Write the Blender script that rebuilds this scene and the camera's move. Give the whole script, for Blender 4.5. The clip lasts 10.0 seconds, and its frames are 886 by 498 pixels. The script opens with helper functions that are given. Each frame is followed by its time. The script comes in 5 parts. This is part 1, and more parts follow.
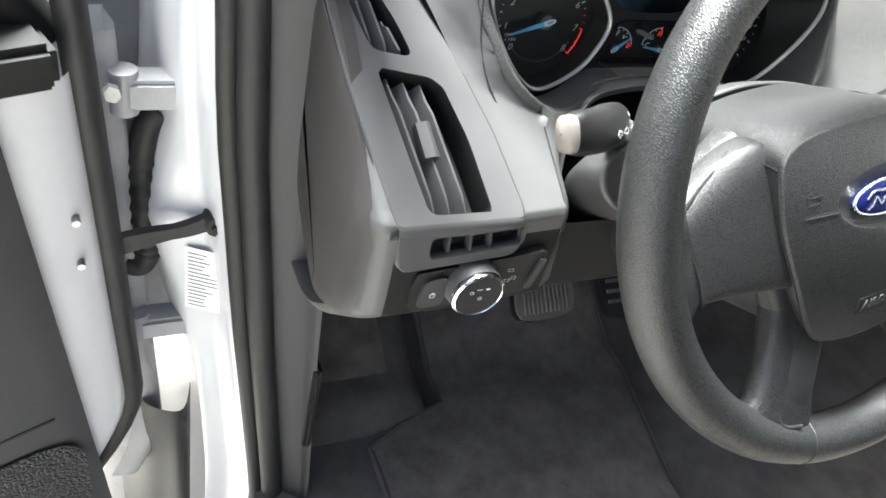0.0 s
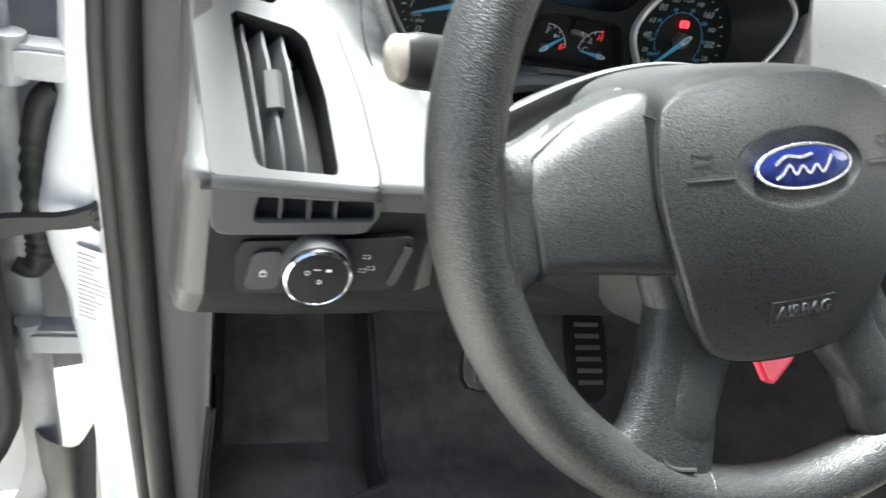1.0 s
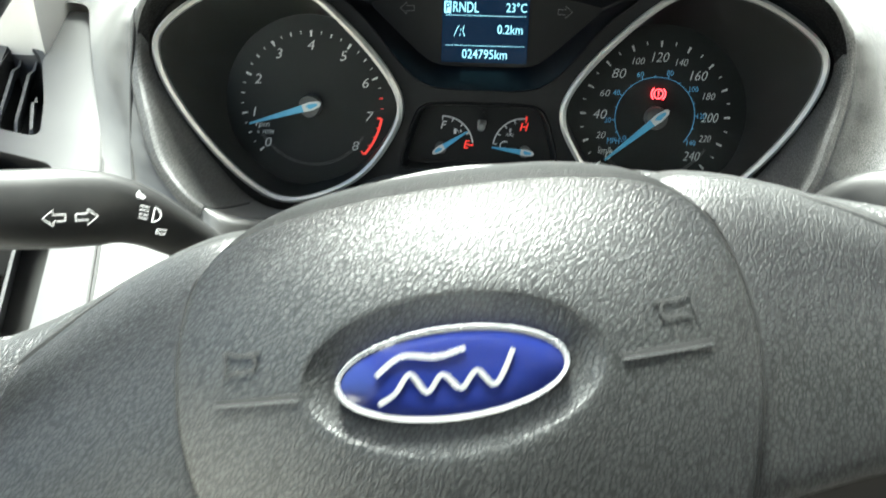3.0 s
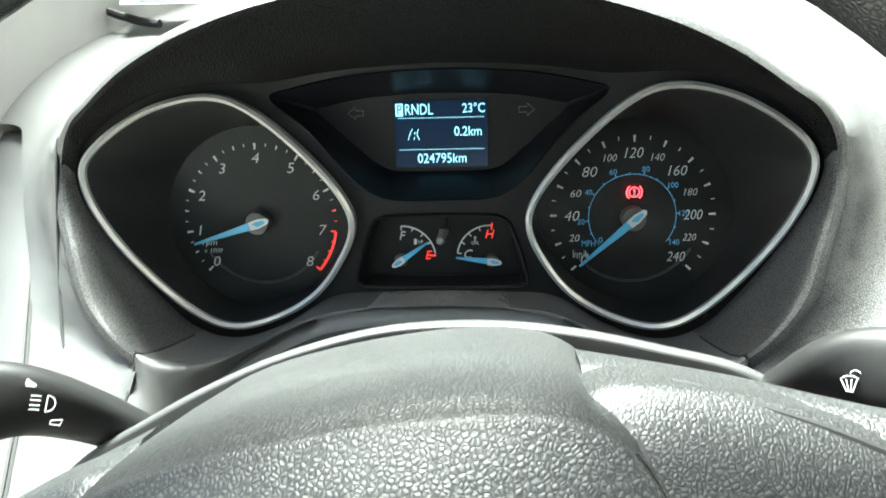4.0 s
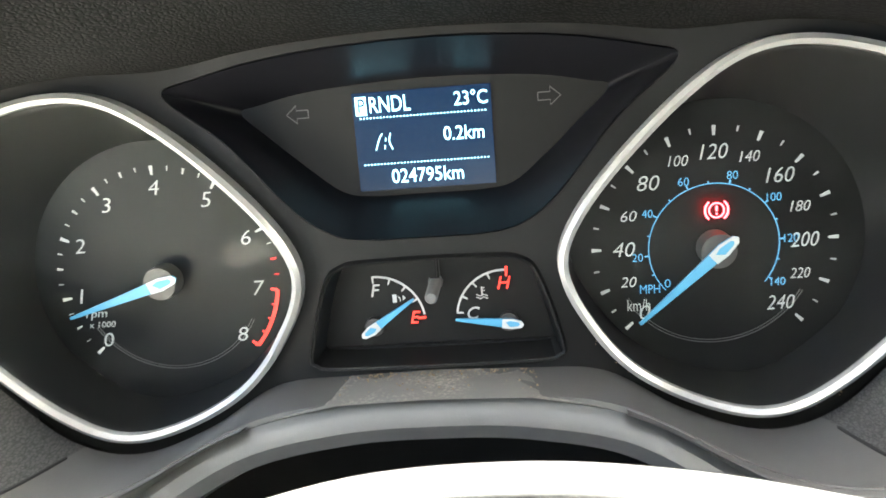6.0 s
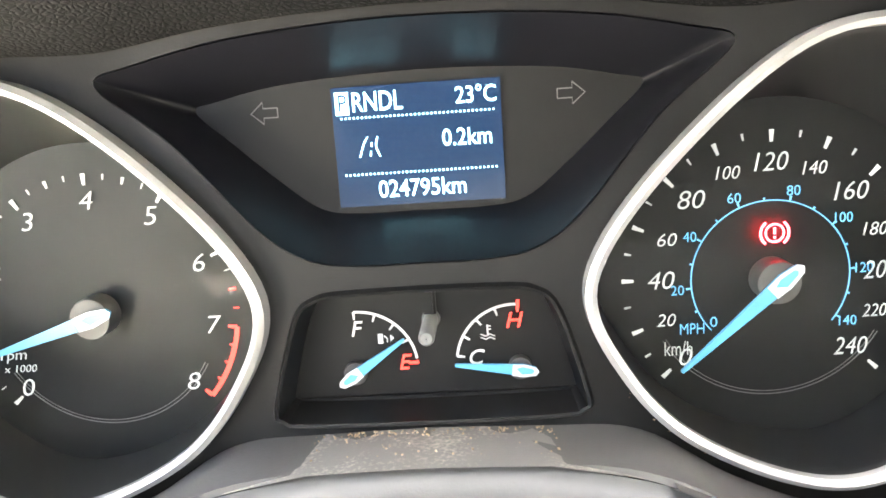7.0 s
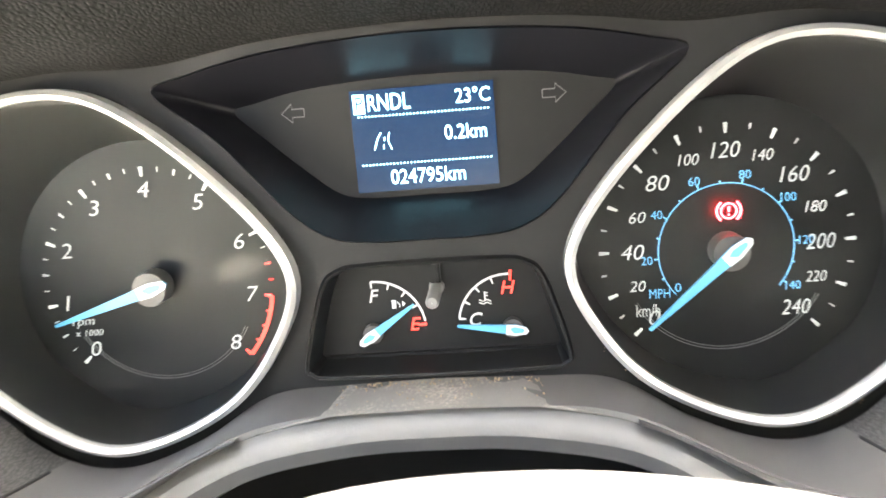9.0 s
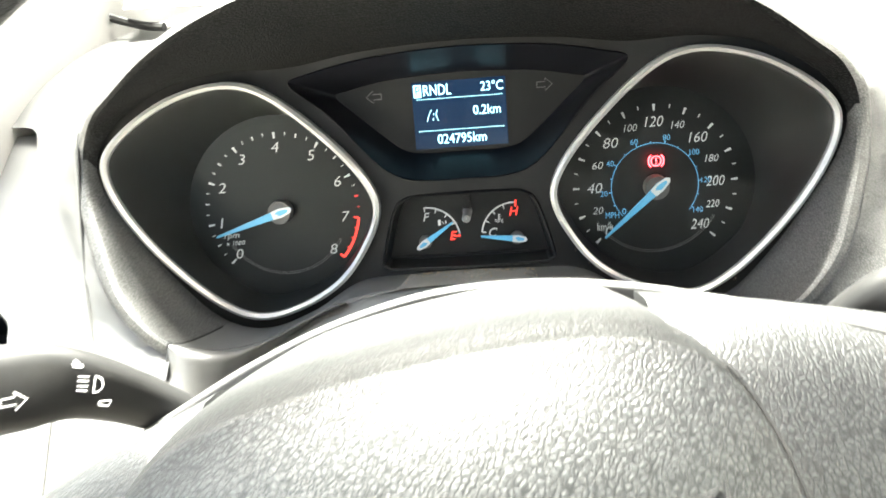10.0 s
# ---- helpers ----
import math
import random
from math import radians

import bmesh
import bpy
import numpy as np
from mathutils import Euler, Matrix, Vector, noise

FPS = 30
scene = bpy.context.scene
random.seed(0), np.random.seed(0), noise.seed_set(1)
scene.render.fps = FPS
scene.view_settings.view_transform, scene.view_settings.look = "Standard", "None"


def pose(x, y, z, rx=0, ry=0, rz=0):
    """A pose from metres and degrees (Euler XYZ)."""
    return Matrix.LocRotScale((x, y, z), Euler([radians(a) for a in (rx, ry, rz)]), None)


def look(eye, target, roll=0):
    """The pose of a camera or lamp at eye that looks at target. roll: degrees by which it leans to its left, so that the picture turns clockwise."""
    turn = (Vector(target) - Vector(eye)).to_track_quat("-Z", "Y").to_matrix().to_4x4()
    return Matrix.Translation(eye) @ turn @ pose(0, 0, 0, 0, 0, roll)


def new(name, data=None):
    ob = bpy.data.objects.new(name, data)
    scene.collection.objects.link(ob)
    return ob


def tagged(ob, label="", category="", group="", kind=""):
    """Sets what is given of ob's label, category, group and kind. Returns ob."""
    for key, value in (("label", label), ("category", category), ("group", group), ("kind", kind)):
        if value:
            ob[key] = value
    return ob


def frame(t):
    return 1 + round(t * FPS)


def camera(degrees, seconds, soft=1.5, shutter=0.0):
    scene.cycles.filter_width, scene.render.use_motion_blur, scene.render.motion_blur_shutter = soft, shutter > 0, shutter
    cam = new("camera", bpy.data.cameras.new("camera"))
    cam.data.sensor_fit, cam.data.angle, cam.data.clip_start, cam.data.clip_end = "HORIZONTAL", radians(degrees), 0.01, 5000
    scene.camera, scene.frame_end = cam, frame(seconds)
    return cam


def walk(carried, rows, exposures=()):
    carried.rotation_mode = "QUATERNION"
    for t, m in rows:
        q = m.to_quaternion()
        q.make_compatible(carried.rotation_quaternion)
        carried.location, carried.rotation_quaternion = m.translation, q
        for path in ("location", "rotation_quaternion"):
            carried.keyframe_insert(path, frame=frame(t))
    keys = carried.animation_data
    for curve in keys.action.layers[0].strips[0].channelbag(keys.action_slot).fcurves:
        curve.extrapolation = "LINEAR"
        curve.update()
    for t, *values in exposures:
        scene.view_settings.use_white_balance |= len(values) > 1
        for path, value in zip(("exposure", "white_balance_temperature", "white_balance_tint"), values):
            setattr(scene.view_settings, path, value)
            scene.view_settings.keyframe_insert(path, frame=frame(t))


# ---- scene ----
# Car cabin coordinates: x right, y ahead, z up from the instrument faces, which lean back in the world.
LEAN = 12.0
HEIGHT = 1.05
F = pose(0, 0, HEIGHT, -LEAN, 0, 0)
cam = camera(59.0, 10.0, soft=1.6, shutter=0.35)
PATH = [
    (0, (-0.435, -0.541, 0.144), (0.372, 1.007, -0.832), 8.5),
    (0.5, (-0.355, -0.556, 0.086), (0.337, 1.115, -0.768), 9.5),
    (1, (-0.278, -0.554, 0.041), (0.38, 1.198, -0.663), 10.7),
    (1.5, (-0.182, -0.545, 0.002), (0.316, 1.302, -0.584), 6.4),
    (2, (-0.097, -0.504, 0.016), (0.189, 1.385, -0.575), 5.2),
    (2.5, (-0.029, -0.476, 0.03), (0.024, 1.446, -0.518), 1.2),
    (3, (0.007, -0.432, 0.057), (-0.108, 1.481, -0.516), 1.6),
    (4.5, (0.039, -0.363, 0.102), (-0.145, 1.565, -0.396), -3.1),
    (5, (0.031, -0.334, 0.105), (-0.146, 1.577, -0.457), -3.8),
    (5.5, (0.03, -0.295, 0.089), (-0.161, 1.626, -0.433), -4.7),
    (7, (0.018, -0.211, 0.06), (-0.102, 1.751, -0.31), -3.9),
    (7.5, (0.018, -0.208, 0.06), (-0.102, 1.753, -0.313), -3.8),
    (8, (0.018, -0.206, 0.06), (-0.121, 1.756, -0.3), -4.0),
    (8.5, (0.017, -0.211, 0.059), (-0.131, 1.75, -0.305), -4.0),
    (9, (0.024, -0.248, 0.066), (-0.137, 1.701, -0.349), -4.7),
    (9.5, (0.03, -0.325, 0.086), (-0.161, 1.606, -0.399), -5.1),
    (10, (0.017, -0.387, 0.077), (-0.135, 1.549, -0.399), -4.6),
]
walk(cam, [(t, F @ look(eye, target, roll)) for t, eye, target, roll in PATH],
     exposures=[(0, 3.74, 5900, 5), (1.5, 4.28, 5850, 0), (2.1, 4.53, 5850, -2), (3, 4.45, 6000, -5), (4.5, 4.58, 5900, -7), (5.5, 5.42, 6200, -2), (7.5, 6.88, 6750, 8), (9, 6.74, 6750, 7), (10, 5.65, 6450, 1)])

# ------------------------------------------------------------------ light
world = bpy.data.worlds.new("sky")
scene.world = world
world.use_nodes = True
wn = world.node_tree.nodes
sky = wn.new("ShaderNodeTexSky")
sky.sky_type = "NISHITA"
sky.sun_disc = False
sky.sun_elevation = radians(66)
sky.sun_rotation = radians(-16)
sky.air_density = 1.0
sky.dust_density = 9.0
wn["Background"].inputs["Strength"].default_value = 0.034
world.node_tree.links.new(sky.outputs["Color"], wn["Background"].inputs["Color"])

sun_data = bpy.data.lights.new("sun", "SUN")
sun_data.energy = 3.7
sun_data.angle = radians(20)
sun_data.color = (1.0, 0.95, 0.88)
sun = new("sun", sun_data)
sun.matrix_world = look((0, 0, 20), (2.5, -8.6, 0))


# ------------------------------------------------------------------ materials
def material(name, base, rough=0.5, metal=0.0, grain=0.0, grain_size=0.001, bump=0.0, spots=0.0, spot_size=0.05,
             coat=0.0, emit=None, power=0.0, kind="noise", spec=0.5, dust=0.0):
    m = bpy.data.materials.new(name)
    m.use_nodes = True
    n, l = m.node_tree.nodes, m.node_tree.links
    b = n["Principled BSDF"]
    b.inputs["Roughness"].default_value = rough
    b.inputs["Metallic"].default_value = metal
    b.inputs["Specular IOR Level"].default_value = spec
    b.inputs["Coat Weight"].default_value = coat
    if emit:
        b.inputs["Emission Color"].default_value = (*emit, 1)
        b.inputs["Emission Strength"].default_value = power
    co = n.new("ShaderNodeTexCoord").outputs["Object"]
    col = None
    if spots or grain:
        big = n.new("ShaderNodeTexNoise")
        big.inputs["Scale"].default_value = 1 / spot_size
        big.inputs["Detail"].default_value = 6
        big.inputs["Roughness"].default_value = 0.65
        l.new(co, big.inputs["Vector"])
        ramp = n.new("ShaderNodeMapRange")
        ramp.inputs["From Min"].default_value, ramp.inputs["From Max"].default_value = 0.3, 0.7
        ramp.inputs["To Min"].default_value, ramp.inputs["To Max"].default_value = 1 - spots, 1 + spots
        l.new(big.outputs["Fac"], ramp.inputs["Value"])
        mul = n.new("ShaderNodeVectorMath")
        mul.operation = "SCALE"
        mul.inputs[0].default_value = base
        l.new(ramp.outputs["Result"], mul.inputs["Scale"])
        col = mul.outputs["Vector"]
        rr = n.new("ShaderNodeMapRange")
        rr.inputs["To Min"].default_value, rr.inputs["To Max"].default_value = max(rough - 0.08, 0.02), min(rough + 0.1, 1)
        l.new(big.outputs["Fac"], rr.inputs["Value"])
        l.new(rr.outputs["Result"], b.inputs["Roughness"])
    if dust:
        fine = n.new("ShaderNodeTexNoise")
        fine.inputs["Scale"].default_value = 900
        fine.inputs["Detail"].default_value = 3
        l.new(co, fine.inputs["Vector"])
        area = n.new("ShaderNodeTexNoise")
        area.inputs["Scale"].default_value = 45
        l.new(co, area.inputs["Vector"])
        both = n.new("ShaderNodeMath")
        both.operation = "MULTIPLY"
        l.new(fine.outputs["Fac"], both.inputs[0])
        l.new(area.outputs["Fac"], both.inputs[1])
        cut = n.new("ShaderNodeMapRange")
        cut.inputs["From Min"].default_value, cut.inputs["From Max"].default_value = 0.34 - 0.16 * dust, 0.44 - 0.1 * dust
        l.new(both.outputs["Value"], cut.inputs["Value"])
        mix = n.new("ShaderNodeMix")
        mix.data_type = "RGBA"
        mix.inputs["A"].default_value = (*base, 1)
        mix.inputs["B"].default_value = (0.36, 0.33, 0.28, 1)
        l.new(cut.outputs["Result"], mix.inputs["Factor"])
        if col:
            l.new(col, mix.inputs["A"])
        col = mix.outputs["Result"]
    if col:
        l.new(col, b.inputs["Base Color"])
    else:
        b.inputs["Base Color"].default_value = (*base, 1)
    if bump:
        if kind == "leather":
            t = n.new("ShaderNodeTexVoronoi")
            t.feature = "DISTANCE_TO_EDGE"
            t.inputs["Scale"].default_value = 1 / grain_size
            warp = n.new("ShaderNodeTexNoise")
            warp.inputs["Scale"].default_value = 0.45 / grain_size
            l.new(co, warp.inputs["Vector"])
            add = n.new("ShaderNodeVectorMath")
            add.operation = "MULTIPLY_ADD"
            add.inputs[1].default_value = (grain_size * 0.45,) * 3
            l.new(warp.outputs["Color"], add.inputs[0])
            l.new(co, add.inputs[2])
            l.new(add.outputs["Vector"], t.inputs["Vector"])
            clip = n.new("ShaderNodeMapRange")
            clip.inputs["From Max"].default_value = 0.32
            l.new(t.outputs["Distance"], clip.inputs["Value"])
            out = clip.outputs["Result"]
            # Crease shade painted into base colour and gloss along the grain grooves.
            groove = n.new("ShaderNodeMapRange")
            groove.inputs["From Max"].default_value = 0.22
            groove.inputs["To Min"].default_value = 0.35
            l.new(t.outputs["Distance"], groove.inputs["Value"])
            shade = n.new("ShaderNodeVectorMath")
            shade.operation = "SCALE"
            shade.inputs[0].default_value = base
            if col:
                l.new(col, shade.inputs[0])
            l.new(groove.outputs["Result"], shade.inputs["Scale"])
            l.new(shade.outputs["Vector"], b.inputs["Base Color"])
            gloss = n.new("ShaderNodeMath")
            gloss.operation = "MULTIPLY_ADD"
            gloss.inputs[1].default_value, gloss.inputs[2].default_value = spec * 0.55, spec * 0.45
            l.new(groove.outputs["Result"], gloss.inputs[0])
            l.new(gloss.outputs["Value"], b.inputs["Specular IOR Level"])
        else:
            t = n.new("ShaderNodeTexNoise")
            t.inputs["Scale"].default_value = 1 / grain_size
            t.inputs["Detail"].default_value = 4
            l.new(co, t.inputs["Vector"])
            out = t.outputs["Fac"]
        bp = n.new("ShaderNodeBump")
        bp.inputs["Strength"].default_value = bump
        bp.inputs["Distance"].default_value = grain_size * 0.35
        l.new(out, bp.inputs["Height"])
        l.new(bp.outputs["Normal"], b.inputs["Normal"])
    return m


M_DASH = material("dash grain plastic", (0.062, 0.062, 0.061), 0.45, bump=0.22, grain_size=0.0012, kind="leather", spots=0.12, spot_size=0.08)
M_DASH_FINE = material("dash fine plastic", (0.060, 0.060, 0.059), 0.46, spec=0.4, bump=0.2, grain_size=0.0007, spots=0.1, spot_size=0.06)
M_DUSTY = material("dusty ledge plastic", (0.16, 0.155, 0.145), 0.5, bump=0.25, grain_size=0.0008, spots=0.15, spot_size=0.03, dust=0.7)
M_DUSTED = material("lightly dusty dash plastic", (0.070, 0.069, 0.067), 0.48, bump=0.22, grain_size=0.0008, spots=0.16, spot_size=0.03)
# Near-black tone paints the shade under the dash edge into the plastic.
M_LOWER_SHADED = material("shade-darkened lower dash plastic", (0.011, 0.011, 0.011), 0.6, spec=0.12, bump=0.2, grain_size=0.0008, spots=0.12, spot_size=0.06)
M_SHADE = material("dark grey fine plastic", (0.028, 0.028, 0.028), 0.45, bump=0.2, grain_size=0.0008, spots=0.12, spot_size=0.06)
# Dark copy of the dash plastic: hood shade is put into the colour.
M_HOOD_SHADED = material("shade-darkened hood plastic", (0.009, 0.009, 0.009), 0.65, spec=0.15, bump=0.4, grain_size=0.0016, kind="leather", spots=0.12, spot_size=0.08)
# Dash plastic made paler to stand in for light falling on the arch.
M_ARCH = material("light-brightened arch plastic", (0.10, 0.10, 0.098), 0.36, bump=0.2, grain_size=0.0007, spots=0.1, spot_size=0.06)
M_TRIM = material("satin trim plastic", (0.056, 0.056, 0.056), 0.5, spec=0.35, spots=0.08, spot_size=0.05, bump=0.08, grain_size=0.0006)
M_BLACK = material("black plastic", (0.0095, 0.0095, 0.0095), 0.45, spec=0.22, spots=0.15, spot_size=0.03, bump=0.1, grain_size=0.0008)
M_GLOSS = material("gloss black plastic", (0.006, 0.006, 0.008), 0.36, spec=0.25, spots=0.1, spot_size=0.05)
M_VOID = material("unlit black plastic", (0.01, 0.01, 0.01), 0.8, spots=0.2, spot_size=0.05)
M_DIAL = material("dial face", (0.0105, 0.0105, 0.0105), 0.45, spec=0.22, spots=0.12, spot_size=0.03, bump=0.05, grain_size=0.0005)
M_TUB = material("dark grey dial tub", (0.016, 0.0158, 0.0155), 0.5, spec=0.3, spots=0.12, spot_size=0.03)
M_RING = material("satin silver ring", (0.44, 0.435, 0.425), 0.38, metal=0.45, spots=0.06, spot_size=0.02)
M_CHROME = material("chrome", (0.75, 0.75, 0.76), 0.12, metal=1.0, spots=0.05, spot_size=0.02)
# White, red and blue print and the needle below carry a small added glow.
M_WHITE = material("white print", (0.52, 0.52, 0.52), 0.5, emit=(1, 1, 1), power=0.003)
M_GREYPRINT = material("grey print", (0.12, 0.12, 0.12), 0.5)
M_KNOB = material("pale grey knob plastic", (0.16, 0.16, 0.155), 0.4, spots=0.1, spot_size=0.003)
M_HUB = material("brownish grey hub cap", (0.075, 0.068, 0.064), 0.42, spots=0.1, spot_size=0.004)
M_RED = material("red print", (0.7, 0.03, 0.03), 0.5, emit=(1, 0.05, 0.03), power=0.04)
M_BLUE = material("blue print", (0.1, 0.32, 0.55), 0.5, emit=(0.15, 0.5, 0.9), power=0.012)
M_NEEDLE = material("pale blue needle", (0.09, 0.33, 0.54), 0.4, emit=(0.12, 0.45, 0.8), power=0.003)
M_LAMP = material("lit red telltale", (0.9, 0.05, 0.05), 0.5, emit=(1.0, 0.03, 0.04), power=0.55)
M_LCD = material("display glass", (0.005, 0.014, 0.036), 0.2, emit=(0.01, 0.045, 0.12), power=0.008)
M_PIXEL = material("lit display pixels", (0.25, 0.42, 0.5), 0.4, emit=(0.36, 0.80, 1.0), power=0.085)
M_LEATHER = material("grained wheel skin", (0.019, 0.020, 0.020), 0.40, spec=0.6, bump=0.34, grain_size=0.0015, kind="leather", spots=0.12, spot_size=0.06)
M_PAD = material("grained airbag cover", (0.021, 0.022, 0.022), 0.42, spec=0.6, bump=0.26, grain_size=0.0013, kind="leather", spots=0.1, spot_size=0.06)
M_BADGE = material("blue enamel", (0.007, 0.012, 0.075), 0.15, coat=0.5, spots=0.05, spot_size=0.02)
M_SILVER = material("brushed silver", (0.72, 0.73, 0.75), 0.25, metal=0.8, spots=0.06, spot_size=0.01)
M_PAINT = material("silver white car paint", (0.54, 0.545, 0.56), 0.30, coat=0.5, spots=0.05, spot_size=0.15)
# Body paint with the shade of the door gap put into its colour.
M_PAINT_SHADED = material("shade-darkened inner paint", (0.27, 0.272, 0.28), 0.45, spots=0.18, spot_size=0.06, bump=0.05, grain_size=0.003)
M_RUBBER = material("black rubber", (0.016, 0.016, 0.016), 0.55, spec=0.3, spots=0.25, spot_size=0.02, bump=0.15, grain_size=0.0015)
M_GREYTRIM = material("grey hard trim", (0.045, 0.045, 0.046), 0.55, bump=0.25, grain_size=0.001, spots=0.12, spot_size=0.1)
# Brownish trim, its tone lowered to carry shade on the outward-facing end.
M_CAP = material("brownish hard trim darkened for shade", (0.029, 0.026, 0.025), 0.5, spec=0.35, bump=0.2, grain_size=0.001, spots=0.15, spot_size=0.08)
M_DOORTRIM = material("dark door trim", (0.028, 0.028, 0.030), 0.55, spec=0.35, bump=0.3, grain_size=0.0014, spots=0.12, spot_size=0.1)
M_CARPET = material("dark carpet", (0.115, 0.104, 0.093), 0.95, bump=1.0, grain_size=0.0022, spots=0.3, spot_size=0.07, spec=0.1)
M_MAT = material("worn floor mat", (0.165, 0.146, 0.126), 0.9, bump=0.8, grain_size=0.003, spots=0.35, spot_size=0.05, spec=0.15)
M_PEDAL = material("ribbed pedal rubber", (0.09, 0.085, 0.08), 0.6, spots=0.2, spot_size=0.01)
M_REDTAG = material("red plastic tag", (0.75, 0.06, 0.1), 0.35, spots=0.08, spot_size=0.01)
M_PINK = material("faded red tag face", (0.85, 0.17, 0.22), 0.4, spots=0.08, spot_size=0.01)
M_PAPER = material("white label paper", (0.75, 0.75, 0.74), 0.6, spots=0.05, spot_size=0.01)
M_INK = material("grey ink", (0.16, 0.16, 0.17), 0.6)
M_GROUND = material("pale concrete", (0.38, 0.36, 0.32), 0.85, spots=0.18, spot_size=0.4, bump=0.4, grain_size=0.01)
M_PALETRIM = material("pale grey pillar trim", (0.36, 0.355, 0.34), 0.7, spots=0.06, spot_size=0.08, bump=0.2, grain_size=0.0012)
M_LINING = material("roof lining", (0.2, 0.195, 0.19), 0.9, spots=0.06, spot_size=0.1, bump=0.3, grain_size=0.002)
M_REAR_BLOCK = material("grey light-block cloth", (0.08, 0.08, 0.085), 0.9, spots=0.15, spot_size=0.05, bump=0.5, grain_size=0.002)
M_STEEL = material("zinc steel", (0.3, 0.3, 0.3), 0.4, metal=0.9, spots=0.15, spot_size=0.01)
M_IVORY = material("ivory stalk cap", (0.15, 0.135, 0.118), 0.45, spots=0.1, spot_size=0.01)
M_BLUEPAPER = material("blue printed paper", (0.002, 0.016, 0.042), 0.6, spec=0.1, spots=0.05, spot_size=0.03)

M_GRILLE = material("perforated black plastic", (0.022, 0.022, 0.024), 0.5, bump=1.0, grain_size=0.005, kind="leather", spots=0.1, spot_size=0.05)

M_GLASS = bpy.data.materials.new("clear glass")
M_GLASS.use_nodes = True
_n, _l = M_GLASS.node_tree.nodes, M_GLASS.node_tree.links
_n.remove(_n["Principled BSDF"])
_t, _g, _m, _f = _n.new("ShaderNodeBsdfTransparent"), _n.new("ShaderNodeBsdfGlossy"), _n.new("ShaderNodeMixShader"), _n.new("ShaderNodeFresnel")
_g.inputs["Roughness"].default_value = 0.02
_t.inputs["Color"].default_value = (0.95, 0.97, 0.96, 1)
_l.new(_f.outputs[0], _m.inputs[0])
_l.new(_t.outputs[0], _m.inputs[1])
_l.new(_g.outputs[0], _m.inputs[2])
_l.new(_m.outputs[0], _n["Material Output"].inputs[0])


M_LENS = M_GLASS.copy()
M_LENS.name = "clear dial lens"
M_LENS.node_tree.nodes["Glossy BSDF"].inputs["Roughness"].default_value = 0.045
M_LENS.node_tree.nodes["Fresnel"].inputs["IOR"].default_value = 1.18

# ------------------------------------------------------------------ building helpers
def thing(name, at, label, category, group="", kind=""):
    """An empty at its base that parents its parts."""
    ob = new(name)
    ob.empty_display_size = 0.02
    ob.matrix_world = Matrix.Translation(F @ Vector(at))
    return tagged(ob, label, category, group, kind)


def link(name, mesh, mat, parent=None, label="", smooth=True, sharp=38):
    mats = mat if isinstance(mat, (list, tuple)) else [mat]
    for one in mats:
        mesh.materials.append(one)
    if smooth:
        mesh.polygons.foreach_set("use_smooth", [True] * len(mesh.polygons))
        mesh.set_sharp_from_angle(angle=radians(sharp))
    ob = new(name, mesh)
    if parent is not None:
        ob.parent = parent
        top = parent
        while top.parent is not None:
            top = top.parent
        ob.matrix_parent_inverse = top.matrix_world.inverted() if parent is top else Matrix.Identity(4)
    if label:
        tagged(ob, label)
    return ob


def part(name, bm, mat, parent=None, label="", at=None, smooth=True, bevel=0.0, seg=2, sharp=38):
    """Links a bmesh, given in cabin coordinates (or in those of at), as one mesh."""
    if bevel:
        edges = [e for e in bm.edges if len(e.link_faces) == 2 and e.calc_face_angle(0) > radians(35)]
        bmesh.ops.bevel(bm, geom=edges, offset=bevel, segments=seg, affect="EDGES", clamp_overlap=True)
    bmesh.ops.recalc_face_normals(bm, faces=bm.faces)
    bm.transform(F if at is None else F @ at)
    mesh = bpy.data.meshes.new(name)
    bm.to_mesh(mesh)
    bm.free()
    return link(name, mesh, mat, parent, label, smooth, sharp)


def spline(pts, n=8, closed=True):
    """Catmull-Rom through control points of any size."""
    pts = [np.array(p, float) for p in pts]
    out, k = [], len(pts)
    for i in range(k if closed else k - 1):
        if closed:
            a, b, c, d = pts[i - 1], pts[i], pts[(i + 1) % k], pts[(i + 2) % k]
        else:
            a, b, c, d = pts[max(i - 1, 0)], pts[i], pts[i + 1], pts[min(i + 2, k - 1)]
        for j in range(n):
            t = j / n
            out.append(0.5 * (2 * b + (c - a) * t + (2 * a - 5 * b + 4 * c - d) * t * t + (3 * b - a - 3 * c + d) * t ** 3))
    if not closed:
        out.append(pts[-1])
    return out


def loft(sections, closed=True, cap=False):
    """A skin over rows of points of equal length."""
    bm = bmesh.new()
    rows = [[bm.verts.new(tuple(p)) for p in s] for s in sections]
    for r, q in zip(rows, rows[1:]):
        k = len(r)
        for i in range(k if closed else k - 1):
            j = (i + 1) % k
            if len({r[i], r[j], q[j], q[i]}) == 4:
                bm.faces.new((r[i], r[j], q[j], q[i]))
    if cap:
        bm.faces.new(rows[0][::-1])
        bm.faces.new(rows[-1])
    return bm


def slab(outline, thick, z=0.0):
    """A plate: outline in x, y; its face at z, its back at z - thick."""
    return loft([[(p[0], p[1], z) for p in outline], [(p[0], p[1], z - thick) for p in outline]], cap=True)


